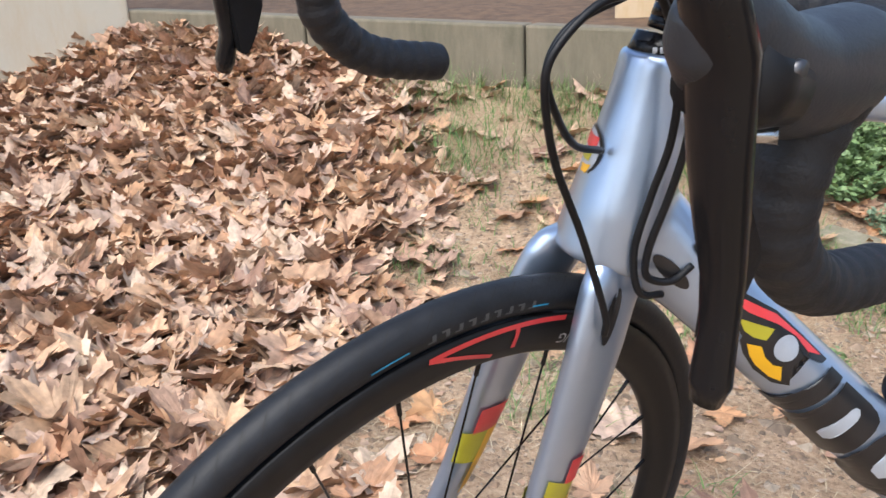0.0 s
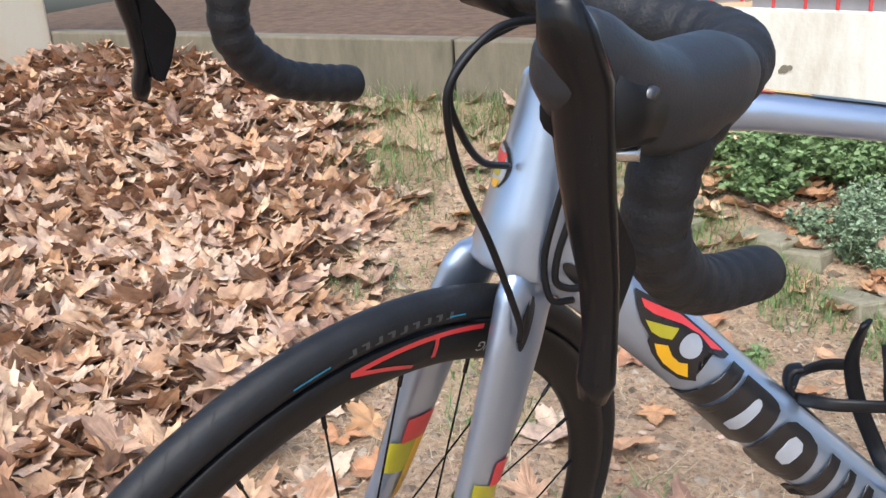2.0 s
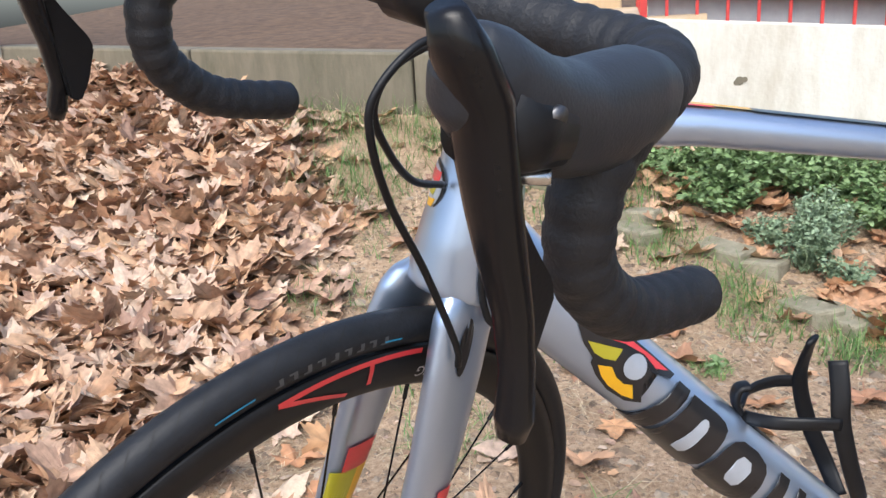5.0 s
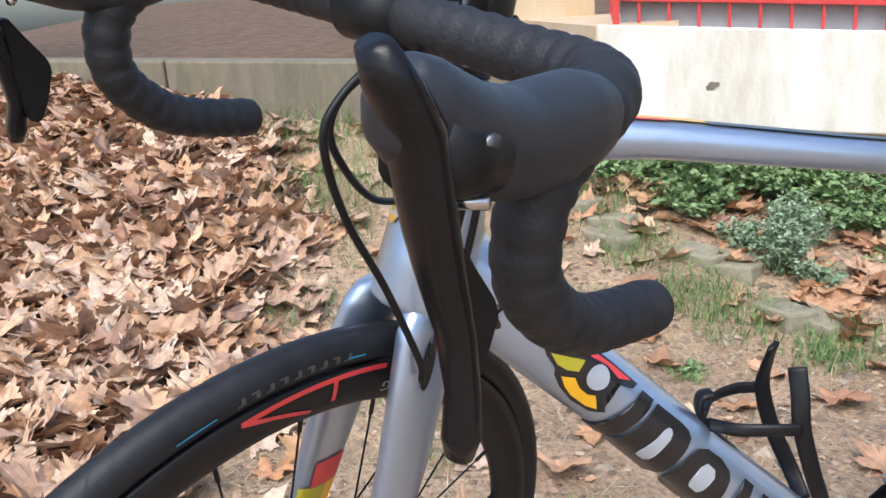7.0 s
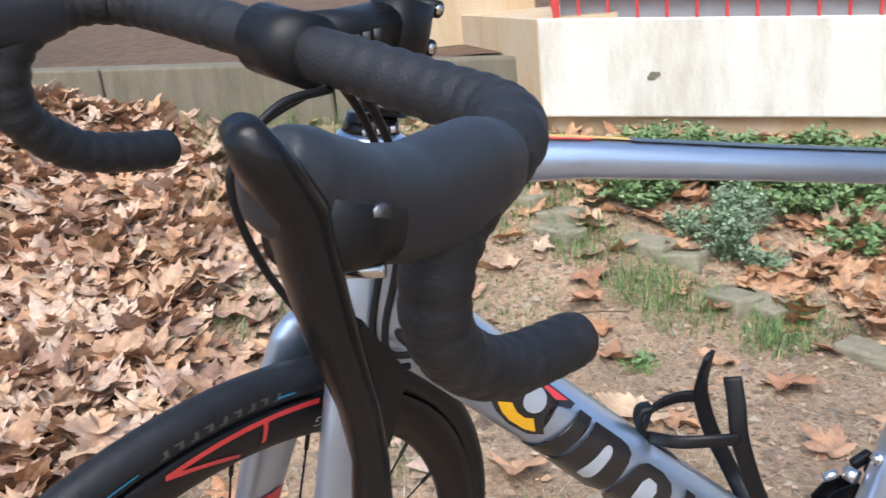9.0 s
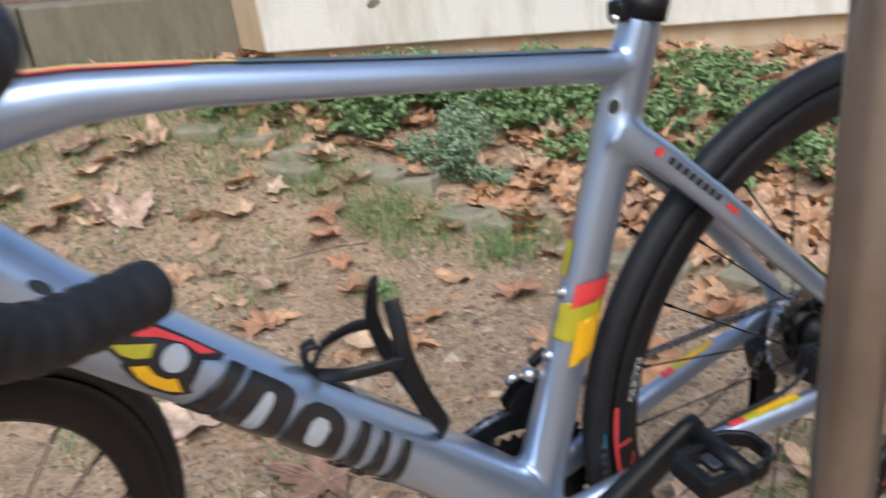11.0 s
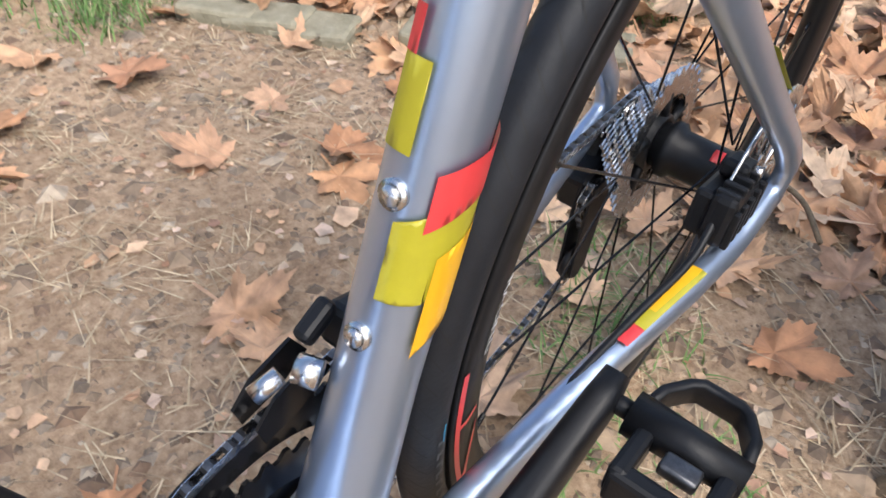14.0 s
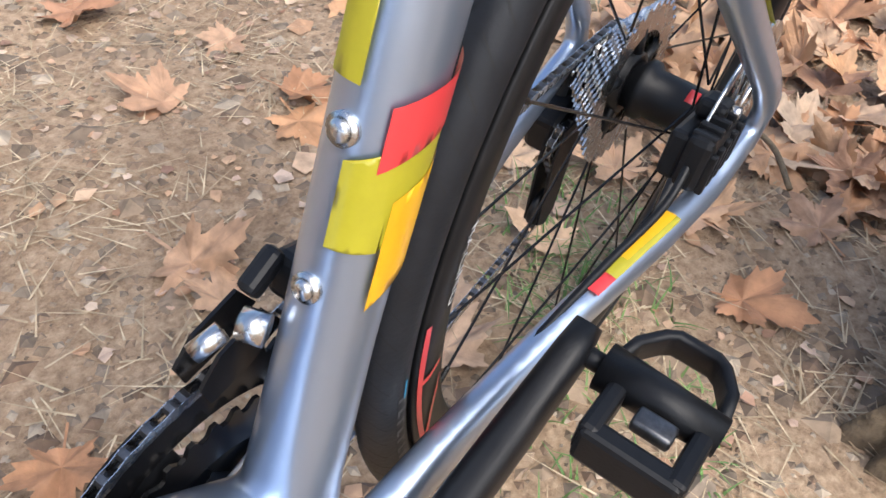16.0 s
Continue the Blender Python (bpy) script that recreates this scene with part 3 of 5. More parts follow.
# coloured bars on the stays
SS = [((0.100, -0.010, 0.668), 0.010, 0.017), ((0.145, -0.019, 0.632), 0.010, 0.0155), ((0.20, -0.033, 0.580), 0.0095, 0.0145), ((0.30, -0.055, 0.478), 0.009, 0.012), ((0.37, -0.070, 0.408), 0.0085, 0.011)]
CS = [((0.015, 0.030, 0.282), 0.012, 0.020), ((0.09, 0.036, 0.298), 0.011, 0.017), ((0.20, 0.049, 0.318), 0.010, 0.0145), ((0.29, 0.063, 0.328), 0.0095, 0.014), ((0.345, 0.069, 0.333), 0.009, 0.0135)]


def on_stay(T, s, x, ang, lift=0.0013):
    """ang: 0 outward, 90 upward."""
    c, a, b = lerp_sec(T, x, 0)
    y = abs(c[1])
    ca, sa_ = cos(radians(ang)), sin(radians(ang))
    u = math.copysign(abs(ca) ** (2 / 3.0), ca) * (a + lift)
    v = math.copysign(abs(sa_) ** (2 / 3.0), sa_) * (b + lift)
    sl = 0.15 if T is CS else -0.97
    n = Vector((-sl, 0, 1)).normalized()
    return Vector((x, s * (y + u), c[2])) + n * v


for s in (-1, 1):
    for x0, x1, m_ in ((0.212, 0.229, RED), (0.229, 0.295, OLIVE), (0.245, 0.295, ORANGE)):
        lo = 84 if m_ is ORANGE else 64
        part("decal", wrapped([(x0, lo / 1000), (x1, lo / 1000), (x1, 0.105), (x0, 0.105)], lambda u, v, s=s: on_stay(CS, s, u, v * 1000, 0.0016 if m_ is ORANGE else 0.0012)), m_, frame_part)
    part("decal", wrapped([(0.285, 0.06), (0.325, 0.06), (0.325, 0.11), (0.285, 0.11)], lambda u, v, s=s: on_stay(SS, s, u, v * 1000)), OLIVE, frame_part)
# maker's dot and a dark line of unreadable print on the seat stay
part("decal", wrapped([(0.134 + 0.0032 * cos(k * pi / 8), (5 + 9 * sin(k * pi / 8)) / 1000) for k in range(16)], lambda u, v: on_stay(SS, -1, u, v * 1000)), RED, frame_part)
for k in range(8):
    u = 0.144 + k * 0.0064
    part("decal", wrapped([(u, -0.003), (u + 0.0040, -0.003), (u + 0.0040, 0.008), (u, 0.008)], lambda a, b: on_stay(SS, -1, a, b * 1000)), INK, frame_part)
part("decal", wrapped([(0.200, -0.002), (0.211, -0.002), (0.211, 0.005), (0.200, 0.005)], lambda a, b: on_stay(SS, -1, a, b * 1000)), RED, frame_part)
# top tube stripes: amber and red, then black
for y0, y1, x0, x1, m_ in ((-0.006, 0.010, -0.335, -0.20, ORANGE), (-0.009, -0.006, -0.335, -0.23, RED), (-0.008, 0.010, -0.20, 0.10, INK)):
    def on_tt(u, v):
        c, a, b = lerp_sec(TT, u, 0)
        return (u, v, c[2] + b * (1 - min(0.97, abs(v) / a) ** 2.3) ** (1 / 2.3) + 0.0014)
    part("decal", wrapped([(x0, y0), (x1, y0), (x1, y1), (x0, y1)], on_tt, 0.008), m_, frame_part)


# head badge at the front of the head tube
def on_ht(ang, z, lift=0.0016):
    c, a, b = lerp_sec(HT, z, 2)
    ca, sa_ = cos(radians(ang)), sin(radians(ang))
    return (c[0] - math.copysign(abs(ca) ** (2 / 2.3), ca) * (b + lift), -math.copysign(abs(sa_) ** (2 / 2.3), sa_) * (a + lift), z - 0.29 * b * ca)


for rad, m_, l in ((1.0, INK, 0.0046), (0.90, SILVER_INK, 0.0051)):
    part("badge", wrapped([(38 * rad * cos(k * pi / 10) / 1000, 0.752 + 0.0175 * rad * sin(k * pi / 10)) for k in range(20)], lambda u, v, l=l: on_ht(u * 1000, v, l), 0.004), m_, frame_part)
for pol, m_ in (([(-12, 0.765), (28, 0.763), (26, 0.755), (-8, 0.756)], RED), ([(-8, 0.753), (22, 0.752), (18, 0.747), (-4, 0.747)], OLIVE), ([(2, 0.744), (26, 0.745), (20, 0.739), (4, 0.739)], ORANGE)):
    part("badge_mark", wrapped([(a / 1000, z) for a, z in pol], lambda u, v: on_ht(u * 1000, v, 0.0056), 0.004), m_, frame_part)

# cable ports on the down tube
uv_decal([(0.0440 + 0.0085 * cos(k * pi / 8), 0.0205 + 0.0035 * sin(k * pi / 8)) for k in range(16)], INK, 0.0012)
uv_decal([(0.0380 + 0.0180 * cos(k * pi / 10), -0.0045 + 0.0062 * sin(k * pi / 10)) for k in range(20)], INK, 0.0012)

# headset, spacers, seat clamp and seat post
bm = bmesh.new()
cyl(bm, (-0.3885, 0, 0.804), (-0.3845, 0, 0.822), 0.0222, 28, 0.0175)
part("headset_cover", bm, GLOSS, bike, "gloss black headset cover")
bm = bmesh.new()
for k in range(4):
    z = 0.8225 + k * 0.008
    cyl(bm, (hx(z), 0, z), (hx(z + 0.0076), 0, z + 0.0076), 0.0178, 28)
steered(part("spacer_stack", bm, GLOSS, bike, "gloss black headset spacers"))
bm = bmesh.new()
for k in range(5):
    box(bm, (-0.3925 + k * 0.0048, -0.0212 + abs(k - 2.5) * 0.0008, 0.8135), (0.003, 0.0012, 0.004))
part("print", bm, WHITE_INK, bike)
bm = bmesh.new()
cyl(bm, (sx(0.752), 0, 0.752), (sx(0.772), 0, 0.772), 0.0205, 28)
box(bm, (sx(0.762) - 0.024, 0, 0.762), (0.016, 0.018, 0.016), None, 0.003)
part("seat_clamp", bm, BLACK, bike, "black seat clamp")
bm = bmesh.new()
cyl(bm, (sx(0.757) - 0.034, -0.004, 0.757), (sx(0.757) - 0.026, -0.004, 0.757), 0.004, 14)
part("clamp_bolt", bm, STEEL, bike, "steel clamp bolt")
bm = loft(bmesh.new(), [((sx(0.74), 0, 0.74), 0.0135, 0.0155), ((sx(0.93), 0, 0.93), 0.0135, 0.0155)], 24, 2.2)
part("seat_post", bm, GLOSS, bike, "black carbon seat post")
bm = bmesh.new()
loft(bm, [((0.055, 0, 0.945), 0.014, 0.010), ((0.10, 0, 0.952), 0.020, 0.014), ((0.17, 0, 0.955), 0.034, 0.016), ((0.24, 0, 0.958), 0.062, 0.017), ((0.30, 0, 0.962), 0.069, 0.015), ((0.325, 0, 0.962), 0.055, 0.008)], 24, 2.3)
part("saddle", bm, BLACK, bike, "slim black saddle")
for s in (-1, 1):
    part("saddle_rail", tube([(0.09, s * 0.010, 0.944), (0.13, s * 0.021, 0.925), (0.22, s * 0.022, 0.925), (0.29, s * 0.030, 0.950)], 0.0035), DSTEEL, bike)
bm = loft(bmesh.new(), [((0.235, 0, 0.905), 0.020, 0.022), ((0.26, 0, 0.885), 0.034, 0.045), ((0.31, 0, 0.865), 0.038, 0.055), ((0.355, 0, 0.852), 0.034, 0.045), ((0.372, 0, 0.85), 0.024, 0.03)], 20, 2.8)
part("saddle_bag", bm, BLACK, bike, "small black saddle bag")
part("bag_strap", tube([(0.325, -0.02, 0.80), (0.318, -0.03, 0.775), (0.326, -0.028, 0.752)], 0.006), BLACK, bike)


# ---- wheels ----
def wheel(name, c, front):
    rim = lathe_y(bmesh.new(), [(0.3115, -0.0105), (0.3105, -0.0128), (0.3000, -0.0132), (0.2880, -0.0112), (0.2780, -0.0075), (0.2735, -0.003), (0.2735, 0.003), (0.2780, 0.0075), (0.2880, 0.0112),
                                (0.3000, 0.0132), (0.3105, 0.0128), (0.3115, 0.0105), (0.306, 0.006), (0.306, -0.006)], c, 128)
    w = part(name, rim, CARBON, bike, "deep black carbon rim")
    prof = []
    for k in range(24):
        a = 2 * pi * k / 24
        rr = 0.3235 + 0.0145 * cos(a)
        y = 0.0138 * sin(a)
        if cos(a) < -0.75:
            y *= 0.9
        prof.append((rr, y))
    part("tyre", lathe_y(bmesh.new(), prof, c, 160), RUBBER, w, "black road tyre with shallow sipes")
    # sipes: thin dark strips on the rubber, their colour standing in for groove shade
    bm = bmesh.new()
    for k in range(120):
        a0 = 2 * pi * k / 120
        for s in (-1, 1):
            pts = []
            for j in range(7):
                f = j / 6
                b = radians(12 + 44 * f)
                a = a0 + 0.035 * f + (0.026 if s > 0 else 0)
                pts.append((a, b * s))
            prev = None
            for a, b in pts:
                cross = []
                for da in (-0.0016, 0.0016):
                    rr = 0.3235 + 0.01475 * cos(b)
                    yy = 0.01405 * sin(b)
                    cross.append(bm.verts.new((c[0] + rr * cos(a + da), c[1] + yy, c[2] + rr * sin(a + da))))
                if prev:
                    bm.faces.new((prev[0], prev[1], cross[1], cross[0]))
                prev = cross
    tagged(part("sipe_shade", bm, SIPE, w), kind="stuff")
    hub = bmesh.new()
    if front:
        lathe_y(hub, [(0.004, -0.05), (0.019, -0.05), (0.019, -0.034), (0.024, -0.032), (0.024, -0.028), (0.013, -0.02), (0.013, 0.022), (0.021, 0.03), (0.021, 0.034), (0.01, 0.036), (0.01, 0.05), (0.004, 0.05)], c, 32)
    else:
        lathe_y(hub, [(0.004, -0.066), (0.013, -0.066), (0.016, -0.050), (0.0215, -0.042), (0.0215, -0.036), (0.0185, -0.034), (0.0185, 0.004), (0.023, 0.008), (0.023, 0.014), (0.018, 0.018), (0.018, 0.06), (0.004, 0.06)], c, 32)
    part("hub", hub, BLACK, w, "black hub shell")
    if not front:
        part("hub_mark", lathe_y(bmesh.new(), [(0.0190, -0.030), (0.0190, -0.022), (0.0186, -0.022), (0.0186, -0.030)], c, 8, 1.7, 2.3), RED, w)
    # disc rotor with holes between two rings
    ry = -0.052
    rot_ = bmesh.new()
    lathe_y(rot_, [(0.080, ry - 0.0009), (0.066, ry - 0.0009), (0.066, ry + 0.0009), (0.080, ry + 0.0009)], c, 64)
    for k in range(6):
        a = k * pi / 3
        for da in (-0.25, 0.35):
            cyl(rot_, (c[0] + 0.022 * cos(a), ry, c[2] + 0.022 * sin(a)), (c[0] + 0.068 * cos(a + da), ry, c[2] + 0.068 * sin(a + da)), 0.0022, 6)
    lathe_y(rot_, [(0.026, ry - 0.0012), (0.018, ry - 0.0012), (0.018, ry + 0.0012), (0.026, ry + 0.0012)], c, 32)
    part("brake_rotor", rot_, STEEL, w, "steel disc brake rotor")
    # spokes, nipples
    sm = bpy.data.meshes.new("spoke")
    bm = bmesh.new()
    cyl(bm, (0, 0, 0), (0, 0, 0.254), 0.0010, 6)
    cyl(bm, (0, 0, 0.246), (0, 0, 0.262), 0.0019, 8)
    bm.to_mesh(sm)
    bm.free()
    sm.materials.append(GLOSS)
    for k in range(24):
        a = 2 * pi * k / 24 + (0.10 if front else 0.03)
        s = 1 if k % 2 else -1
        rh = 0.024
        off = (0.75 if (k // 2) % 2 else -0.75)
        p0 = Vector((c[0] + rh * cos(a + off), c[1] + s * 0.030 - (0 if front else 0.0) * s, c[2] + rh * sin(a + off)))
        p1 = Vector((c[0] + 0.2755 * cos(a), c[1], c[2] + 0.2755 * sin(a)))
        d = p1 - p0
        sp = new("spoke", sm)
        sp.parent = w
        sp.matrix_basis = Matrix.Translation(p0) @ d.to_track_quat('Z', 'Y').to_matrix().to_4x4() @ Matrix.Diagonal((1, 1, d.length / 0.262, 1))
    # valve
    va = 1.18 if not front else 5.65
    d = Vector((cos(va), 0, sin(va)))
    bm = bmesh.new()
    cyl(bm, c + d * 0.274, c + d * 0.238, 0.003, 10)
    cyl(bm, c + d * 0.240, c + d * 0.222, 0.0042, 10)
    part("valve", bm, STEEL, w, "steel valve stem")
    return w


front_wheel = steered(wheel("wheel", FRONT, True))
rear_wheel = wheel("wheel", REAR, False)


def on_rim(c, x, z, side=-1, lift=0.0008):
    r = math.hypot(x - c[0], z - c[2])
    y = np.interp(r, [0.2735, 0.278, 0.288, 0.300, 0.3105], [0.003, 0.0075, 0.0112, 0.0132, 0.0128])
    return (x, c[1] + side * (y + lift), z)


def rim_line(c, w, pts, wd, m_, rot_=0.0):
    """A painted line of width wd on the left face of a rim, through points of (radius, angle)."""
    for (r0, a0), (r1, a1) in zip(pts, pts[1:]):
        n = 10
        L, R = [], []
        for k in range(n + 1):
            r, a = r0 + (r1 - r0) * k / n, a0 + (a1 - a0) * k / n + rot_
            p = Vector((c[0] + r * cos(a), 0, c[2] + r * sin(a)))
            rr2, aa2 = r0 + (r1 - r0) * (k + 0.01) / n, a0 + (a1 - a0) * (k + 0.01) / n + rot_
            t = (Vector((c[0] + rr2 * cos(aa2), 0, c[2] + rr2 * sin(aa2))) - p).normalized()
            q = Vector((-t.z, 0, t.x)) * wd / 2
            L.append((p.x + q.x, p.z + q.z))
            R.append((p.x - q.x, p.z - q.z))
        part("rim_mark", wrapped(L + R[::-1], lambda x, z: on_rim(c, x, z), 0.006), m_, w)


def polar(x, z, c=FRONT):
    return math.hypot(x - c[0], z - c[2]), atan2(z - c[2], x - c[0])


tip, up_, lo_, t1, t2 = polar(-0.604, 0.645), polar(-0.478, 0.627), polar(-0.548, 0.6215), polar(-0.526, 0.639), polar(-0.529, 0.621)
for w, c, rs in ((front_wheel, FRONT, (0.0, 2.1, 4.2)), (rear_wheel, REAR, (1.83, 3.97, 6.07))):
    for r_ in rs:
        rim_line(c, w, [tip, up_], 0.0042, RED, r_)
        rim_line(c, w, [tip, lo_], 0.0036, RED, r_)
        rim_line(c, w, [t1, t2], 0.0042, RED, r_)
        # pale lettering-like print beside the mark
        txt = bpy.data.curves.new("word", 'FONT')
        txt.body, txt.size, txt.align_x = "RACING", 0.0135, 'LEFT'
        to = bpy.data.objects.new("word", txt)
        me = bpy.data.meshes.new_from_object(to)
        bm = bmesh.new()
        bm.from_mesh(me)
        bmesh.ops.triangulate(bm, faces=bm.faces)
        for v in bm.verts:
            a = up_[1] + r_ - 0.030 - (0.038 - v.co.x) / 0.294 * 1.0 - 0.02
            rr = 0.2905 - v.co.y + 0.004
            v.co = Vector(on_rim(c, c[0] + rr * cos(a), c[2] + rr * sin(a)))
        bpy.data.objects.remove(to)
        part("word", bm, WHITE_INK, w, "pale printed word")
# tyre print: blue line, grey bars, blue line
for w, c, rs in ((front_wheel, FRONT, (0.0, 2.1, 4.2)), (rear_wheel, REAR, (1.83, 3.97, 6.07))):
    for r_ in rs:
        def band(a0, a1, r0, r1, m_, nm):
            bm = bmesh.new()
            n = max(2, int((a1 - a0) / 0.02))
            prev = None
            for k in range(n + 1):
                a = a0 + (a1 - a0) * k / n + r_
                cur = []
                for rr in (r0, (r0 + r1) / 2, r1):
                    q = max(-1, min(1, (rr - 0.3235) / 0.0145))
                    y = -(0.0138 * sqrt(1 - q * q) + 0.0006)
                    cur.append(bm.verts.new((c[0] + rr * cos(a), y, c[2] + rr * sin(a))))
                if prev:
                    bm.faces.new((prev[0], prev[1], cur[1], cur[0]))
                    bm.faces.new((prev[1], prev[2], cur[2], cur[1]))
                prev = cur
            part(nm, bm, m_, w)
        band(1.655, 1.745, 0.3215, 0.3230, BLUE_INK, "blue_line")
        band(1.275, 1.325, 0.3215, 0.3230, BLUE_INK, "blue_line")
        for k in range(9):
            a = 1.615 - k * 0.034
            band(a - 0.026, a - 0.016, 0.3205, 0.3265, GREY_INK, "print_bar")
            if k % 2:
                band(a - 0.016, a - 0.006, 0.3250, 0.3265, GREY_INK, "print_bar")
            else:
                band(a - 0.016, a - 0.006, 0.3205, 0.3220, GREY_INK, "print_bar")

# ---- fork ----
bm = bmesh.new()
LEG = [((-0.446, 0.026, 0.665), 0.0125, 0.026), ((-0.453, 0.030, 0.653), 0.0135, 0.030), ((-0.468, 0.037, 0.615), 0.012, 0.0295), ((-0.489, 0.042, 0.550), 0.011, 0.0265),
       ((-0.524, 0.047, 0.455), 0.0095, 0.0195), ((-0.562, 0.051, 0.375), 0.0085, 0.0140), ((-0.590, 0.053, 0.340), 0.008, 0.013)]
for s in (-1, 1):
    loft(bm, [((p[0], s * p[1], p[2]), a, b) for p, a, b in LEG], 20, 2.4)
    cyl(bm, (-0.593, s * 0.047, 0.340), (-0.593, s * 0.059, 0.340), 0.013, 16)
crown = [((-0.450, 0.031, 0.648), 0.025, 0.0125), ((-0.444, 0.027, 0.664), 0.027, 0.0135), ((-0.438, 0.018, 0.675), 0.029, 0.014), ((-0.435, 0.0, 0.679), 0.030, 0.014)]
loft(bm, [((p[0], s * p[1], p[2]), a, b, (1, 0, 0)) for s, cs in ((-1, crown), (1, crown[-2::-1])) for p, a, b in cs], 24, 2.4)
loft(bm, [((hx(0.684) + 0.004, 0, 0.680), 0.032, 0.030), ((hx(0.69) + 0.006, 0, 0.690), 0.030, 0.030), ((hx(0.70) + 0.006, 0, 0.697), 0.026, 0.027)], 24, 2.4)
fork = steered(soften(part("fork", bm, PAINT, bike, "silver-blue bladed carbon fork"), 0.0020, 38))


def on_leg(s, u, z, lift=0.0014, face=1):
    """u -1..1 from the front to the rear edge of the outer face."""
    for (p, a, b), (q, a2, b2) in zip(LEG, LEG[1:]):
        if q[2] <= z <= p[2]:
            w = (p[2] - z) / (p[2] - q[2])
            cx, cy, aa, bb = p[0] + (q[0] - p[0]) * w, p[1] + (q[1] - p[1]) * w, a + (a2 - a) * w, b + (b2 - b) * w
            break
    return (cx + u * bb, s * (cy + face * (aa * (1 - min(0.985, abs(u)) ** 2.4) ** (1 / 2.4) + lift)), z - u * bb * 0.10)


for s in (-1, 1):
    for pol, m_ in (([(0.05, 0.524), (0.88, 0.522), (0.88, 0.500), (0.05, 0.502)], RED), ([(-0.70, 0.512), (0.05, 0.504), (0.60, 0.500), (0.60, 0.470), (-0.70, 0.470)], OLIVE), ([(0.10, 0.471), (0.85, 0.499), (0.85, 0.448), (0.10, 0.440)], ORANGE)):
        part("decal", wrapped(pol, lambda u, z, s=s: on_leg(s, u, z, 0.0016 if m_ is ORANGE else 0.0012), 0.02), m_, fork)
    for pol, m_ in (([(-0.55, 0.516), (0.75, 0.516), (0.75, 0.491), (-0.55, 0.491)], RED), ([(-0.95, 0.494), (0.2, 0.491), (0.2, 0.458), (-0.95, 0.464)], OLIVE), ([(0.2, 0.491), (0.75, 0.491), (0.75, 0.434), (0.2, 0.426)], ORANGE)):
        part("decal", wrapped(pol, lambda u, z, s=s: on_leg(s, u, z, 0.0014, -1), 0.02), m_, fork)
part("cable_slot", wrapped([(-0.28 + 0.20 * cos(k * pi / 8), 0.640 + 0.020 * sin(k * pi / 8)) for k in range(16)], lambda u, z: on_leg(-1, u, z), 0.02), INK, fork)

# ---- stem, handlebar, shifters ----
bm = bmesh.new()
loft(bm, [((hx(0.852) - 0.002, 0, 0.852), 0.019, 0.021), ((hx(0.875), 0, 0.875), 0.020, 0.022), ((hx(0.896) + 0.001, 0, 0.896), 0.019, 0.020)], 24, 2.6)
loft(bm, [((-0.385, 0, 0.878), 0.017, 0.019), ((-0.42, 0, 0.882), 0.0165, 0.0165), ((-0.455, 0, 0.885), 0.018, 0.017)], 20, 2.8)
cyl(bm, (-0.468, -0.023, 0.886), (-0.468, 0.023, 0.886), 0.0215, 24)
for z in (0.862, 0.887):
    cyl(bm, (hx(z) + 0.024, -0.013, z), (hx(z) + 0.024, 0.013, z), 0.006, 14)
stem = steered(part("stem", bm, BLACK, bike, "black alloy stem with pale maker's print"))
bm = bmesh.new()
for k, (x, w_) in enumerate(((-0.435, 0.004), (-0.429, 0.007), (-0.420, 0.007), (-0.411, 0.006))):
    box(bm, (x, -0.0172, 0.884), (w_ * 0.8, 0.0012, 0.007))
part("print", bm, GREY_INK, stem)
box_ = bmesh.new()
for z in (0.862, 0.887):
    cyl(box_, (hx(z) + 0.024, -0.0145, z), (hx(z) + 0.024, -0.0128, z), 0.0035, 12)
part("stem_bolt", box_, STEEL, stem)


def bar_side(s):
    centre = [(-0.468, s * 0.02, 0.886, 0.0158), (-0.468, s * 0.06, 0.886, 0.0158), (-0.468, s * 0.12, 0.885, 0.0160), (-0.474, s * 0.160, 0.886, 0.0168), (-0.497, s * 0.184, 0.887, 0.0172), (-0.530, s * 0.191, 0.880, 0.0168),
              (-0.552, s * 0.193, 0.860, 0.0163), (-0.5575, s * 0.194, 0.832, 0.0156), (-0.5515, s * 0.195, 0.811, 0.0156), (-0.535, s * 0.196, 0.791, 0.0158), (-0.514, s * 0.1965, 0.7755, 0.0157), (-0.487, s * 0.197, 0.7655, 0.0156), (-0.443, s * 0.198, 0.7545, 0.0158)]
    ps = spline(centre, 14)
    secs = []
    dist = 0.0
    last = None
    for p in ps:
        if last is not None:
            dist += float(np.linalg.norm(p[:3] - last))
        last = p[:3]
        r = p[3] * (1.0 + (0.035 if (dist % 0.0155) < 0.0085 else -0.02) * (1 if dist > 0.035 else 0))
        secs.append((p[:3], r, r, (0.05, 0.4, 1.0) if abs(p[1]) < 0.17 else (0.0, 1.0, 0.0)))
    bm = loft(bmesh.new(), secs, 22)
    e = ps[-1]
    d = Vector((ps[-1] - ps[-2])[:3]).normalized()
    cyl(bm, Vector(e[:3]), Vector(e[:3]) + d * 0.004, 0.0155, 22, 0.012)
    return bm


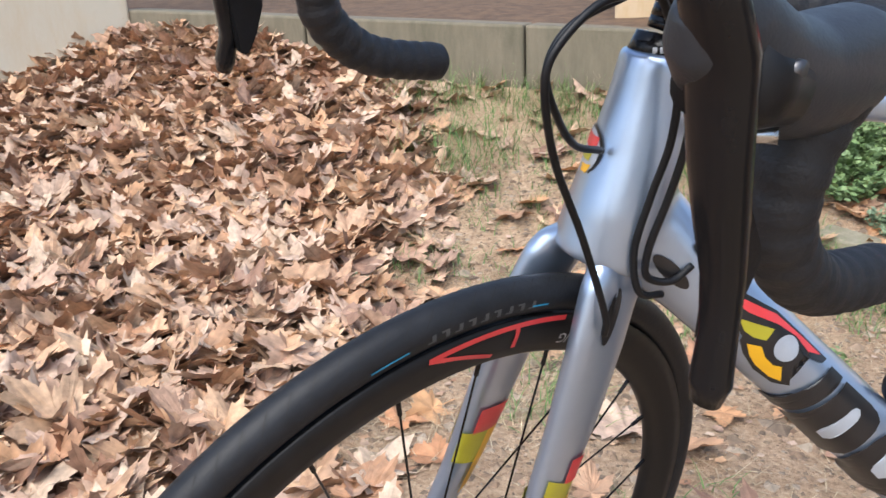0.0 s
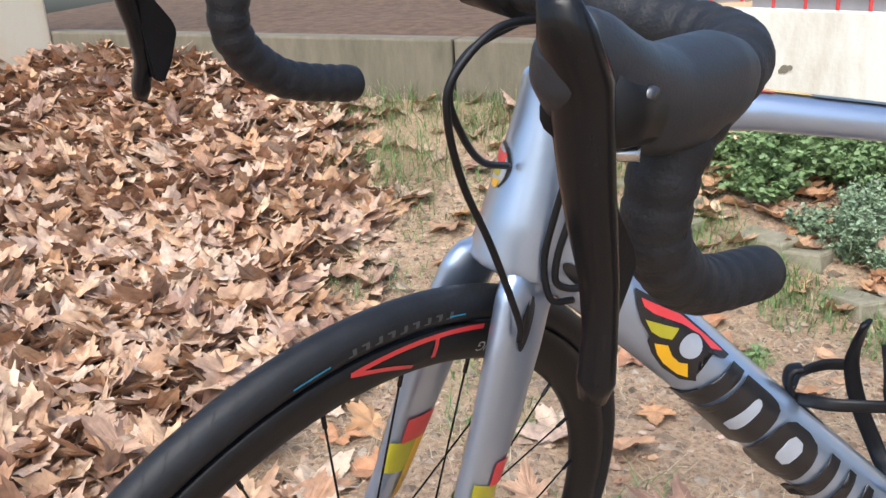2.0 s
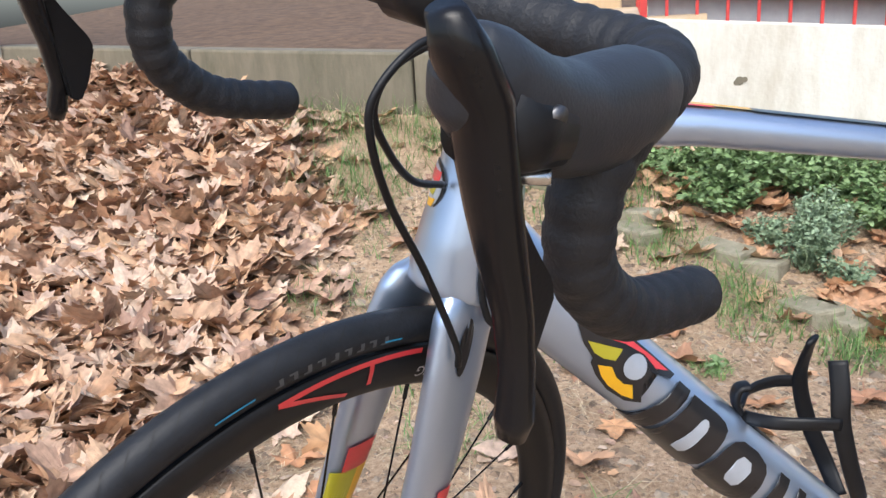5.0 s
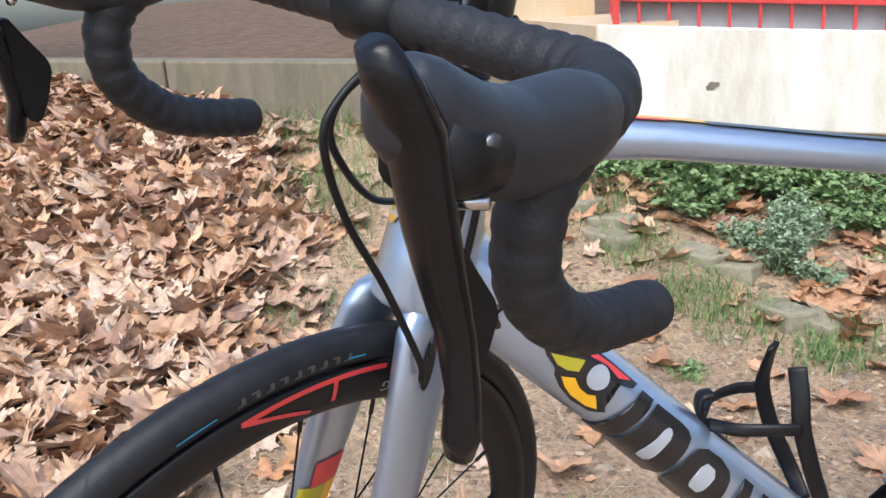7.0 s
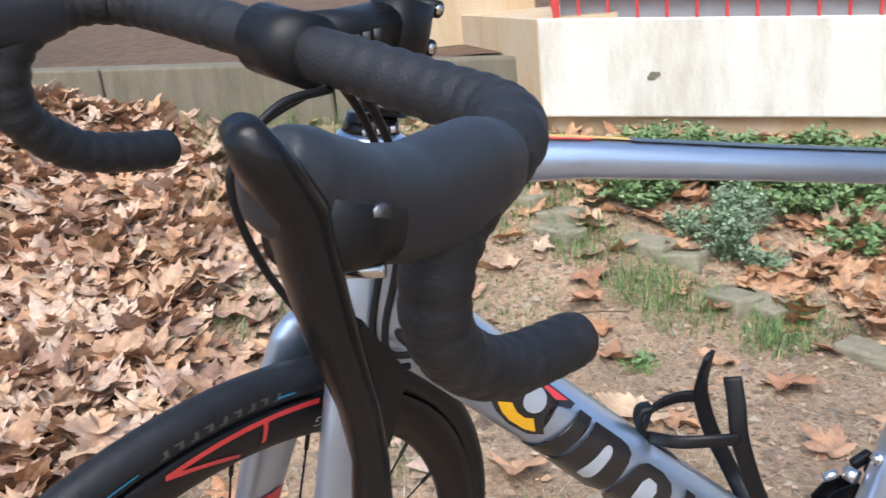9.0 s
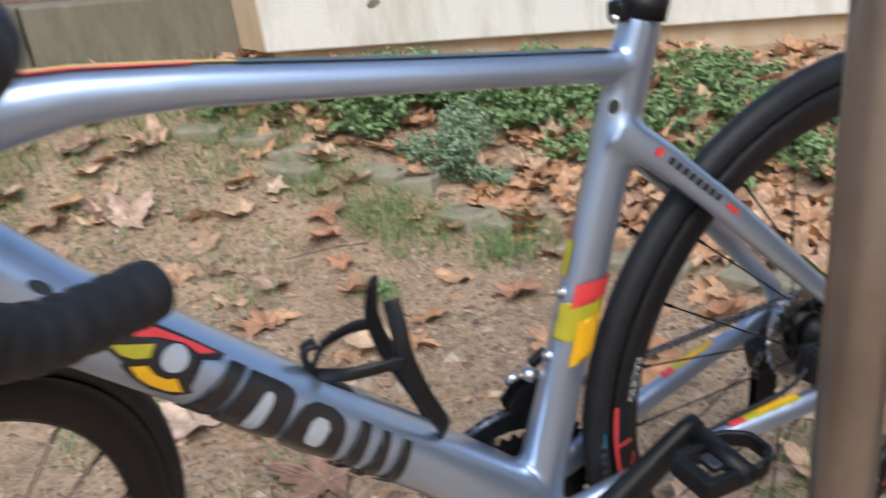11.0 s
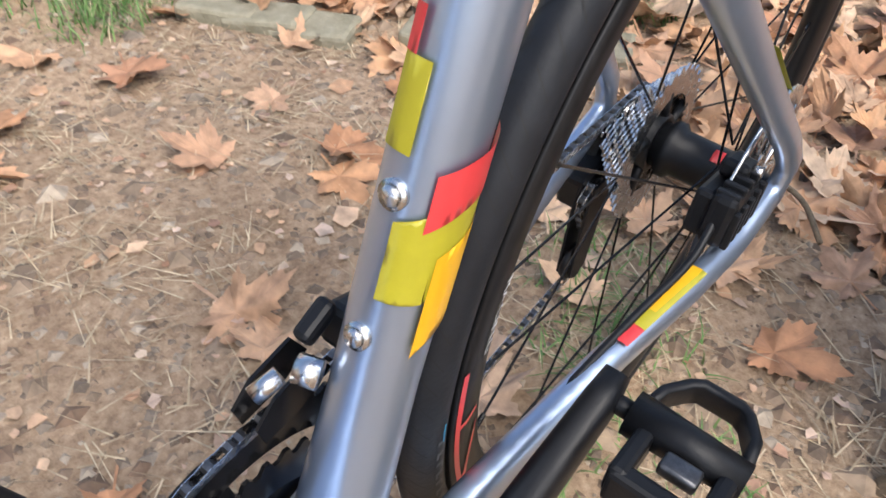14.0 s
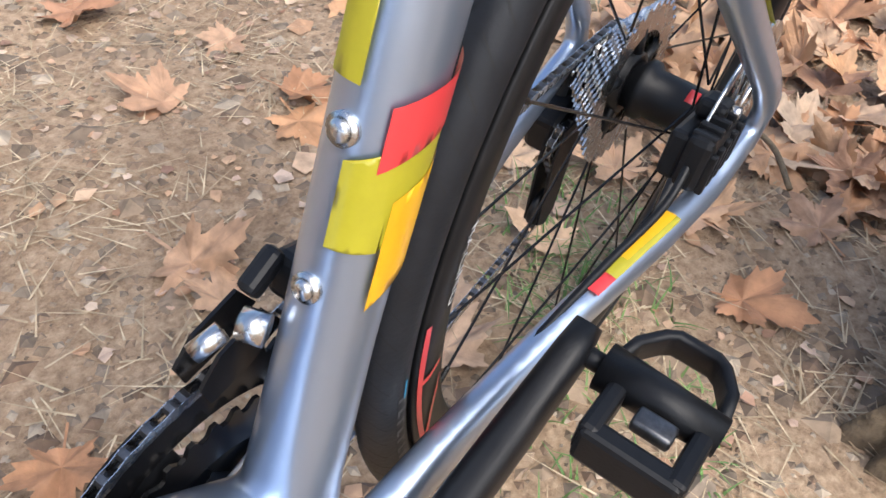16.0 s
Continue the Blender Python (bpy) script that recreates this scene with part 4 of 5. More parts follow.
handlebar = steered(part("handlebar", bar_side(-1), TAPE, bike, "drop handlebar wrapped in black tape"))
part("taped_drop", bar_side(1), TAPE, handlebar)
for s in (-1, 1):
    bm = bmesh.new()
    loft(bm, [((-0.512, s * 0.1885, 0.884), 0.0175, 0.0185), ((-0.530, s * 0.1905, 0.885), 0.0195, 0.0235), ((-0.552, s * 0.1925, 0.886), 0.0200, 0.0245), ((-0.578, s * 0.1945, 0.890), 0.0195, 0.0225), ((-0.602, s * 0.1965, 0.899), 0.0185, 0.0215),
              ((-0.620, s * 0.1975, 0.909), 0.0175, 0.0215), ((-0.632, s * 0.1975, 0.921), 0.0150, 0.0185), ((-0.638, s * 0.1975, 0.930), 0.010, 0.012)], 24, 2.3)
    hood = steered(soften(part("shifter", bm, HOOD, bike, "black rubber brake hood"), 0.0025, 5))
    bm = bmesh.new()
    loft(bm, [((-0.600, s * 0.1985, 0.894), 0.0185, 0.013), ((-0.616, s * 0.2000, 0.899), 0.0180, 0.015), ((-0.632, s * 0.2015, 0.906), 0.0145, 0.016)], 18, 2.8)
    part("lever_body", bm, BLACK, hood)
    bm = bmesh.new()
    cyl(bm, (-0.6095, s * 0.2135, 0.905), (-0.6095, s * 0.2168, 0.905), 0.0042, 16)
    part("pivot_bolt", bm, DSTEEL, hood, "grey pivot bolt")
    bm = bmesh.new()
    cyl(bm, (-0.6195, s * 0.2140, 0.8975), (-0.6195, s * 0.2164, 0.8975), 0.004, 16)
    part("pivot_hole", bm, GLOSS, hood)
    # brake lever blade
    bm = bmesh.new()
    loft(bm, [((-0.650, s * 0.2025, 0.944), 0.0070, 0.005), ((-0.6435, s * 0.2030, 0.931), 0.0110, 0.008), ((-0.635, s * 0.2040, 0.914), 0.0125, 0.0085), ((-0.633, s * 0.2055, 0.897), 0.0125, 0.0080), ((-0.630, s * 0.2080, 0.876), 0.0115, 0.0078), ((-0.627, s * 0.2105, 0.858), 0.0105, 0.0075), ((-0.6215, s * 0.2135, 0.832), 0.0085, 0.0065), ((-0.619, s * 0.216, 0.805), 0.0075, 0.006), ((-0.6225, s * 0.2195, 0.786), 0.0085, 0.0068), ((-0.6245, s * 0.2205, 0.777), 0.006, 0.005)], 16, 2.4)
    part("brake_lever", bm, GLOSS, hood, "black brake lever blade")
    bm = plate([(-0.626, 0.862), (-0.616, 0.866), (-0.609, 0.854), (-0.596, 0.834), (-0.594, 0.826), (-0.602, 0.803), (-0.610, 0.790), (-0.617, 0.794), (-0.620, 0.820)], s * 0.2085 - 0.004, s * 0.2085 + 0.004)
    bmesh.ops.bevel(bm, geom=bm.edges[:], offset=0.0015, segments=2, affect='EDGES')
    part("shift_paddle", bm, BLACK, hood, smooth=False)
    bm = bmesh.new()
    cyl(bm, (-0.615, s * 0.1945, 0.878), (-0.604, s * 0.2115, 0.880), 0.003, 10)
    part("return_spring", bm, STEEL, hood)

# cables: hoses from the bar into frame and fork
steered(part("brake_hose", tube([(-0.476, -0.045, 0.872), (-0.512, -0.042, 0.871), (-0.542, -0.040, 0.849), (-0.546, -0.040, 0.824), (-0.532, -0.040, 0.778), (-0.505, -0.043, 0.721), (-0.482, -0.052, 0.655), (-0.479, -0.052, 0.635)], 0.0026, 10), BLACK, bike, "black hydraulic hose"))
steered(part("brake_hose", tube([(-0.474, -0.030, 0.868), (-0.510, -0.020, 0.853), (-0.527, -0.020, 0.830), (-0.514, -0.018, 0.799), (-0.486, -0.010, 0.768), (-0.452, -0.004, 0.752)], 0.0026, 10), BLACK, bike, "black hydraulic hose"))
part("shift_cable", tube([(-0.405, -0.105, 0.868), (-0.388, -0.090, 0.838), (-0.378, -0.075, 0.80), (-0.378, -0.062, 0.76), (-0.386, -0.054, 0.72), (-0.396, -0.050, 0.685), (-0.396, -0.046, 0.662), (-0.378, -0.040, 0.655), (-0.362, -0.033, 0.664)], 0.0028, 10), BLACK, bike, "black shift cable")
part("shift_cable", tube([(-0.412, -0.098, 0.868), (-0.396, -0.082, 0.838), (-0.386, -0.066, 0.80), (-0.386, -0.054, 0.76), (-0.396, -0.047, 0.72), (-0.405, -0.044, 0.680), (-0.400, -0.042, 0.648), (-0.382, -0.033, 0.642)], 0.0028, 10), BLACK, bike, "black shift cable")

# ---- drivetrain ----
bm = bmesh.new()
for rr, y in ((0.1035, 0.0455), (0.0750, 0.0400)):
    n = 52 if rr > 0.09 else 36
    prof = []
    poly = []
    for k in range(n * 4):
        a = 2 * pi * k / (n * 4)
        poly.append((rr + (0.0035 if k % 4 in (1, 2) else -0.002), a))
    o1 = [bm.verts.new((r * cos(a), y - 0.0012, 0.27 + r * sin(a))) for r, a in poly]
    o2 = [bm.verts.new((r * cos(a), y + 0.0012, 0.27 + r * sin(a))) for r, a in poly]
    i1 = [bm.verts.new(((rr - 0.024) * cos(a), y - 0.0012, 0.27 + (rr - 0.024) * sin(a))) for r, a in poly]
    i2 = [bm.verts.new(((rr - 0.024) * cos(a), y + 0.0012, 0.27 + (rr - 0.024) * sin(a))) for r, a in poly]
    m_ = len(poly)
    for k in range(m_):
        j = (k + 1) % m_
        bm.faces.new((o1[k], o1[j], o2[j], o2[k]))
        bm.faces.new((i1[k], i1[j], o1[j], o1[k]))
        bm.faces.new((i2[j], i2[k], o2[k], o2[j]))
        bm.faces.new((i1[j], i1[k], i2[k], i2[j]))
crankset = part("crankset", bm, GLOSS, bike, "black double chainring", smooth=False)
bm = bmesh.new()
for k in range(4):
    a = radians(20 + 90 * k)
    loft(bm, [((0, 0.052, 0.27), 0.006, 0.018), ((0.045 * cos(a), 0.052, 0.27 + 0.045 * sin(a)), 0.006, 0.013), ((0.098 * cos(a), 0.050, 0.27 + 0.098 * sin(a)), 0.0045, 0.020)], 14, 2.6)
cyl(bm, (0, 0.040, 0.27), (0, 0.060, 0.27), 0.022, 28)
part("spider", bm, BLACK, crankset, "black four-arm spider")
CE = Vector((0.141, 0, 0.373))
cd = (CE - Vector((0, 0, 0.27))).normalized()
for s, e in ((-1, 1), (1, -1)):
    bm = bmesh.new()
    o = Vector((0, 0, 0.27))
    y = s * 0.064
    loft(bm, [(o - cd * e * 0.014 + Vector((0, y, 0)), 0.009, 0.015), (o + Vector((0, y, 0)), 0.012, 0.021), (o + cd * e * 0.05 + Vector((0, y - s * 0.002, 0)), 0.0115, 0.0185), (o + cd * e * 0.12 + Vector((0, y + s * 0.004, 0)), 0.0105, 0.0165),
              (o + cd * e * 0.170 + Vector((0, y + s * 0.008, 0)), 0.0090, 0.0150), (o + cd * e * 0.186 + Vector((0, y + s * 0.008, 0)), 0.007, 0.009)], 18, 3.0)
    part("crank_arm", bm, BLACK, crankset, "matt black crank arm")
    # pedal: spindle, body and cage loop
    pc = o + cd * e * 0.172
    bm = bmesh.new()
    cyl(bm, pc + Vector((0, s * 0.072, 0)), pc + Vector((0, s * 0.092, 0)), 0.0055, 14)
    cyl(bm, pc + Vector((0, s * 0.088, 0)), pc + Vector((0, s * 0.150, 0)), 0.0125, 20, 0.010)
    pedal = part("pedal", bm, BLACK, bike, "black clipless pedal")
    tilt = Matrix.Rotation(radians(4 if s < 0 else 12), 3, 'Y')
    loop = []
    for p in ((0.004, 0.092, -0.002), (0.022, 0.095, -0.002), (0.036, 0.104, -0.002), (0.041, 0.110, -0.002), (0.041, 0.131, -0.002), (0.037, 0.137, -0.002), (0.024, 0.145, -0.002), (0.004, 0.147, -0.002)):
        q = tilt @ Vector((p[0], 0, p[2]))
        loop.append(tuple(pc + Vector((q.x, s * p[1], q.z))))
    bm = bmesh.new()
    loft(bm, [(p, 0.0085, 0.0034, (0, 0, 1)) for p in loop], 12, 4)
    part("pedal_cage", bm, BLACK, pedal)
    for px_, py_, pz_, size in ((-0.020, 0.100, -0.004, (0.044, 0.010, 0.020)), (-0.020, 0.143, -0.004, (0.044, 0.010, 0.020)), (-0.038, 0.1215, -0.006, (0.012, 0.050, 0.022))):
        bm = bmesh.new()
        q = tilt @ Vector((px_, 0, pz_))
        box(bm, pc + Vector((q.x, s * py_, q.z)), size, tilt.to_4x4(), 0.003)
        part("pedal_plate", bm, BLACK, pedal, smooth=False)
    bm = bmesh.new()
    q = tilt @ Vector((-0.020, 0, 0.004))
    box(bm, pc + Vector((q.x, s * 0.123, q.z)), (0.012, 0.020, 0.008), tilt.to_4x4(), 0.002)
    part("tension_plate", bm, DSTEEL, pedal)

# cassette
cas = bmesh.new()
for k in range(11):
    rr = 0.063 - k * 0.0041
    y = 0.0235 + k * 0.0036
    n = max(11, int(rr * 2 * pi / 0.0127))
    ring = [(rr + (0.0032 if j % 4 in (1, 2) else -0.0022), 2 * pi * j / (n * 4)) for j in range(n * 4)]
    a1 = [cas.verts.new((REAR.x + r * cos(a), y - 0.0008, REAR.z + r * sin(a))) for r, a in ring]
    a2 = [cas.verts.new((REAR.x + r * cos(a), y + 0.0008, REAR.z + r * sin(a))) for r, a in ring]
    m_ = len(ring)
    for j in range(m_):
        cas.faces.new((a1[j], a1[(j + 1) % m_], a2[(j + 1) % m_], a2[j]))
    b1 = [cas.verts.new((REAR.x + rr * 0.66 * cos(a), y - 0.0008, REAR.z + rr * 0.66 * sin(a))) for r, a in ring]
    b2 = [cas.verts.new((REAR.x + rr * 0.66 * cos(a), y + 0.0008, REAR.z + rr * 0.66 * sin(a))) for r, a in ring]
    for j in range(m_):
        i = (j + 1) % m_
        cas.faces.new((b1[j], b1[i], a1[i], a1[j]))
        cas.faces.new((a2[j], a2[i], b2[i], b2[j]))
cassette = part("cassette", cas, STEEL, rear_wheel, "eleven-speed steel cassette", smooth=False)
bm = bmesh.new()
for k in range(5):
    a = 2 * pi * k / 5
    cyl(bm, REAR + Vector((0.016 * cos(a), 0.026, 0.016 * sin(a))), REAR + Vector((0.046 * cos(a + 0.35), 0.026, 0.046 * sin(a + 0.35))), 0.004, 8)
lathe_y(bm, [(0.018, 0.022), (0.024, 0.022), (0.024, 0.060), (0.018, 0.060)], REAR, 32)
part("carrier", bm, BLACK, rear_wheel, "black cassette carrier")

# chain: links along its run
run = []
CR, CK = 0.1045, 0.036
yc, yk = 0.0455, 0.0490
import_pts = []
top_a = (Vector((0, yc, 0.27 + CR)), Vector((REAR.x, yk, REAR.z + CK)))
P1, P2 = Vector((0.372, 0.052, 0.288)), Vector((0.366, 0.052, 0.220))
for k in range(40):
    import_pts.append(top_a[0].lerp(top_a[1], k / 40))
for k in range(16):
    a = pi / 2 - pi * 0.92 * k / 16
    import_pts.append(Vector((REAR.x + CK * cos(a), yk, REAR.z + CK * sin(a))))
import_pts += [Vector((0.385, 0.050, 0.300)), Vector((0.362, 0.052, 0.303)), Vector((0.354, 0.052, 0.290)), Vector((0.360, 0.052, 0.273)), Vector((0.377, 0.052, 0.243)), Vector((0.384, 0.052, 0.222)), Vector((0.378, 0.052, 0.205)), Vector((0.364, 0.052, 0.201))]
for k in range(1, 40):
    import_pts.append(Vector((0.364, 0.052, 0.201)).lerp(Vector((0.0, yc, 0.27 - CR)), k / 40))
for k in range(26):
    a = -pi / 2 - pi * k / 26
    import_pts.append(Vector((CR * cos(a), yc, 0.27 + CR * sin(a))))
import_pts.append(import_pts[0])
dens = []
acc = 0.0
for a, b in zip(import_pts, import_pts[1:]):
    L = (b - a).length
    while acc < L:
        dens.append(a.lerp(b, acc / L))
        acc += 0.0127
    acc -= L
bm = bmesh.new()
for p in dens:
    cyl(bm, p + Vector((0, -0.0028, 0)), p + Vector((0, 0.0028, 0)), 0.0036, 8)
chain = part("chain", bm, DSTEEL, bike, "oily steel chain", smooth=False)
lm = bpy.data.meshes.new("link")
bm = bmesh.new()
for y in (-0.0026, 0.0026):
    loft(bm, [((-0.0035, y, 0), 0.0005, 0.0026), ((0, y, 0), 0.0005, 0.0040), ((0.0063, y, 0), 0.0005, 0.0030), ((0.0127, y, 0), 0.0005, 0.0040), ((0.0162, y, 0), 0.0005, 0.0026)], 6, 2)
bm.to_mesh(lm)
bm.free()
lm.materials.append(STEEL)
for p, q in zip(dens, dens[1:]):
    l = new("link", lm)
    l.parent = chain
    d = q - p
    l.matrix_basis = Matrix.Translation(p) @ Matrix.Rotation(-atan2(d.z, d.x), 4, 'Y')

# rear derailleur
bm = bmesh.new()
box(bm, (0.404, 0.073, 0.318), (0.028, 0.022, 0.044), Matrix.Rotation(0.4, 4, 'Y'), 0.005)
box(bm, (0.388, 0.068, 0.292), (0.046, 0.030, 0.042), Matrix.Rotation(-0.3, 4, 'Y'), 0.005)
rd = part("rear_derailleur", bm, BLACK, bike, "black rear derailleur", smooth=False)
for y in (0.046, 0.058):
    bm = plate([(0.360, 0.306), (0.382, 0.308), (0.390, 0.290), (0.380, 0.212), (0.368, 0.202), (0.355, 0.210), (0.354, 0.280)], y - 0.001, y + 0.001)
    part("cage_plate", bm, BLACK, rd, smooth=False)
for c in (P1, P2):
    part("jockey_wheel", lathe_y(bmesh.new(), [(0.004, -0.003), (0.0165, -0.003), (0.0175, 0.0), (0.0165, 0.003), (0.004, 0.003)], c, 24), BLACK, rd)
# front derailleur on the far side of the seat tube
bm = bmesh.new()
box(bm, (0.052, 0.026, 0.429), (0.020, 0.016, 0.022), Matrix.Rotation(0.3, 4, 'Y'), 0.004)
box(bm, (0.038, 0.032, 0.436), (0.022, 0.010, 0.010), Matrix.Rotation(-0.5, 4, 'Y'), 0.003)
fd = part("front_derailleur", bm, BLACK, bike, "black and polished front derailleur", smooth=False)
bm = bmesh.new()
for y in (0.036, 0.052):
    plate([(0.002, 0.388), (0.014, 0.400), (0.040, 0.407), (0.050, 0.390), (0.030, 0.378), (0.006, 0.374)], y - 0.001, y + 0.001, bm)
part("cage", bm, GLOSS, fd, smooth=False)
bm = bmesh.new()
cyl(bm, (0.020, 0.012, 0.432), (0.016, 0.022, 0.433), 0.0070, 16)
cyl(bm, (0.010, 0.026, 0.430), (-0.002, 0.030, 0.424), 0.0045, 12)
part("clamp_bolt", bm, STEEL, fd, "polished bolt head")

# rear brake caliper between the left stays
bm = bmesh.new()
m_ = Matrix.Rotation(radians(10), 4, 'Y')
box(bm, (0.338, -0.0585, 0.364), (0.056, 0.018, 0.038), m_, 0.005)
box(bm, (0.340, -0.0445, 0.362), (0.052, 0.014, 0.034), m_, 0.004)
box(bm, (0.356, -0.050, 0.384), (0.022, 0.020, 0.014), m_, 0.004)
cal = part("brake_caliper", bm, BLACK, bike, "black hydraulic brake caliper", smooth=False)
bm = bmesh.new()
cyl(bm, (0.357, -0.060, 0.386), (0.357, -0.066, 0.387), 0.0042, 12)
part("hose_bolt", bm, STEEL, cal, "small steel bolt")
for k in range(5):
    part("cooling_rib", box(bmesh.new(), (0.316 + k * 0.011, -0.0685, 0.364), (0.0065, 0.005, 0.028), m_, 0.0012), BLACK, cal, smooth=False)
for k in range(4):
    part("cooling_rib", box(bmesh.new(), (0.321 + k * 0.011, -0.058, 0.3845), (0.006, 0.016, 0.006), m_, 0.0012), BLACK, cal, smooth=False)
part("hose", tube([(0.320, -0.056, 0.370), (0.285, -0.058, 0.352), (0.23, -0.050, 0.338), (0.16, -0.042, 0.322)], 0.0028), BLACK, cal)
bm = bmesh.new()
box(bm, (-0.545, -0.052, 0.405), (0.026, 0.026, 0.05), Matrix.Rotation(radians(-20), 4, 'Y'), 0.005)
steered(part("brake_caliper", bm, BLACK, bike, "black hydraulic brake caliper", smooth=False))

# bottle cage on the down tube
def cage_pt(u, y, v):
    p = Vector((-0.400, 0, 0.690)) + DDIR * u + DNRM * v
    return (p.x, y, p.z)


bm = bmesh.new()
loft(bm, [(cage_pt(u, 0, 0.0330), 0.010, 0.0035, (0, 1, 0)) for u in (0.262, 0.29, 0.33, 0.37, 0.405)], 12, 3)
cage = part("bottle_cage", bm, BLACK, bike, "empty black bottle cage")
for s in (-1, 1):
    arm = [cage_pt(0.272, s * 0.020, 0.121), cage_pt(0.287, s * 0.029, 0.106), cage_pt(0.306, s * 0.035, 0.088), cage_pt(0.342, s * 0.036, 0.068), cage_pt(0.385, s * 0.028, 0.050), cage_pt(0.404, s * 0.010, 0.038)]
    bm = bmesh.new()
    loft(bm, [(p, 0.0075, 0.0026, (0.5, 0, 0.8)) for p in spline(arm, 6)], 10, 3)
    part("cage_arm", bm, BLACK, cage)
    arm = [cage_pt(0.264, s * 0.006, 0.037), cage_pt(0.272, s * 0.026, 0.052), cage_pt(0.288, s * 0.035, 0.071), cage_pt(0.306, s * 0.036, 0.087)]
    bm = bmesh.new()
    loft(bm, [(p, 0.0055, 0.0026, (0.5, 0, 0.8)) for p in spline(arm, 6)], 10, 3)
    part("cage_arm", bm, BLACK, cage)
bm = bmesh.new()
loft(bm, [(p, 0.007, 0.003, (0, 1, 0)) for p in spline([cage_pt(0.266, 0, 0.036), cage_pt(0.252, 0, 0.040), cage_pt(0.244, 0, 0.050), cage_pt(0.249, 0, 0.058)], 6)], 10, 3)
part("cage_hook", bm, BLACK, cage)

# ---- post ----
bm = bmesh.new()
loft(bm, [((0.113 + 0.02 * z, -0.273, z), 0.0222, 0.0222, (1, 0, 0)) for z in (-0.12, 0.0, 0.4, 0.8, 1.2, 1.7)], 32)
tagged(obj("post", bm, POST_MAT), "round weathered galvanised steel post beside the bicycle", "post")

# ---- tree foot at the edge of the soil, with ridged bark ----
bm = bmesh.new()
n, m_ = 160, 44
rings = []
for j in range(m_ + 1):
    f = j / m_
    ring = []
    for k in range(n):
        a = 2 * pi * k / n
        z = -0.06 + 1.5 * f ** 1.8
        lob = 1 + 0.22 * sin(3 * a + 1.0) * (1 - 0.6 * f) + 0.10 * sin(7 * a) * (1 - f)
        ridge = abs(noise.noise((cos(a) * 7, sin(a) * 7, z * 5))) + 0.5 * abs(noise.noise((cos(a) * 17, sin(a) * 17, z * 14)))
        r = (0.27 - 0.14 * f ** 0.6) * lob - 0.022 + 0.045 * ridge
        ring.append(bm.verts.new((0.652 + r * cos(a), -0.515 + r * sin(a), z)))
    rings.append(ring)
for r0, r1 in zip(rings, rings[1:]):
    for k in range(n):
        bm.faces.new((r0[k], r0[(k + 1) % n], r1[(k + 1) % n], r1[k]))
bm.faces.new(rings[-1])
tree_trunk = tagged(obj("tree_trunk", bm, BARK), "rough brown bark of a flared tree trunk foot", "tree trunk")

# ---- row of old pavers edging the bed ----
PAVERS = [(0.07, 2.23, 0.5), (0.22, 2.09, 0.9), (0.31, 1.95, 0.7), (0.27, 1.86, 1.1), (0.50, 1.70, 0.9), (0.57, 1.62, 0.8), (0.62, 1.40, 1.3), (0.69, 1.35, 1.2), (0.80, 1.04, 1.15), (0.835, 0.945, 1.2), (0.87, 0.86, 1.15), (0.98, 0.64, 1.2), (1.03, 0.54, 1.1), (1.09, 0.40, 1.2)]
pm = bpy.data.meshes.new("paver")
bm = bmesh.new()
box(bm, (0, 0, 0), (0.155, 0.095, 0.075), None, 0.008)
for v in bm.verts:
    v.co += Vector((noise.noise(v.co * 25), noise.noise(v.co * 25 + Vector((3, 0, 0))), noise.noise(v.co * 25 + Vector((0, 5, 0))))) * 0.006
bm.to_mesh(pm)
bm.free()
pm.materials.append(STONE)
for k, (x, y, a) in enumerate(PAVERS):
    p = new("paver", pm)
    p.matrix_basis = pose(x, y, land(x, y) - 0.012, 5 * sin(k * 2.1), 5 * cos(k * 1.7), -math.degrees(a))
    tagged(p, "mossy grey concrete paver sunk in the soil", "paver", "row of edging pavers")

# ---- dead leaves ----
rng = np.random.default_rng(7)


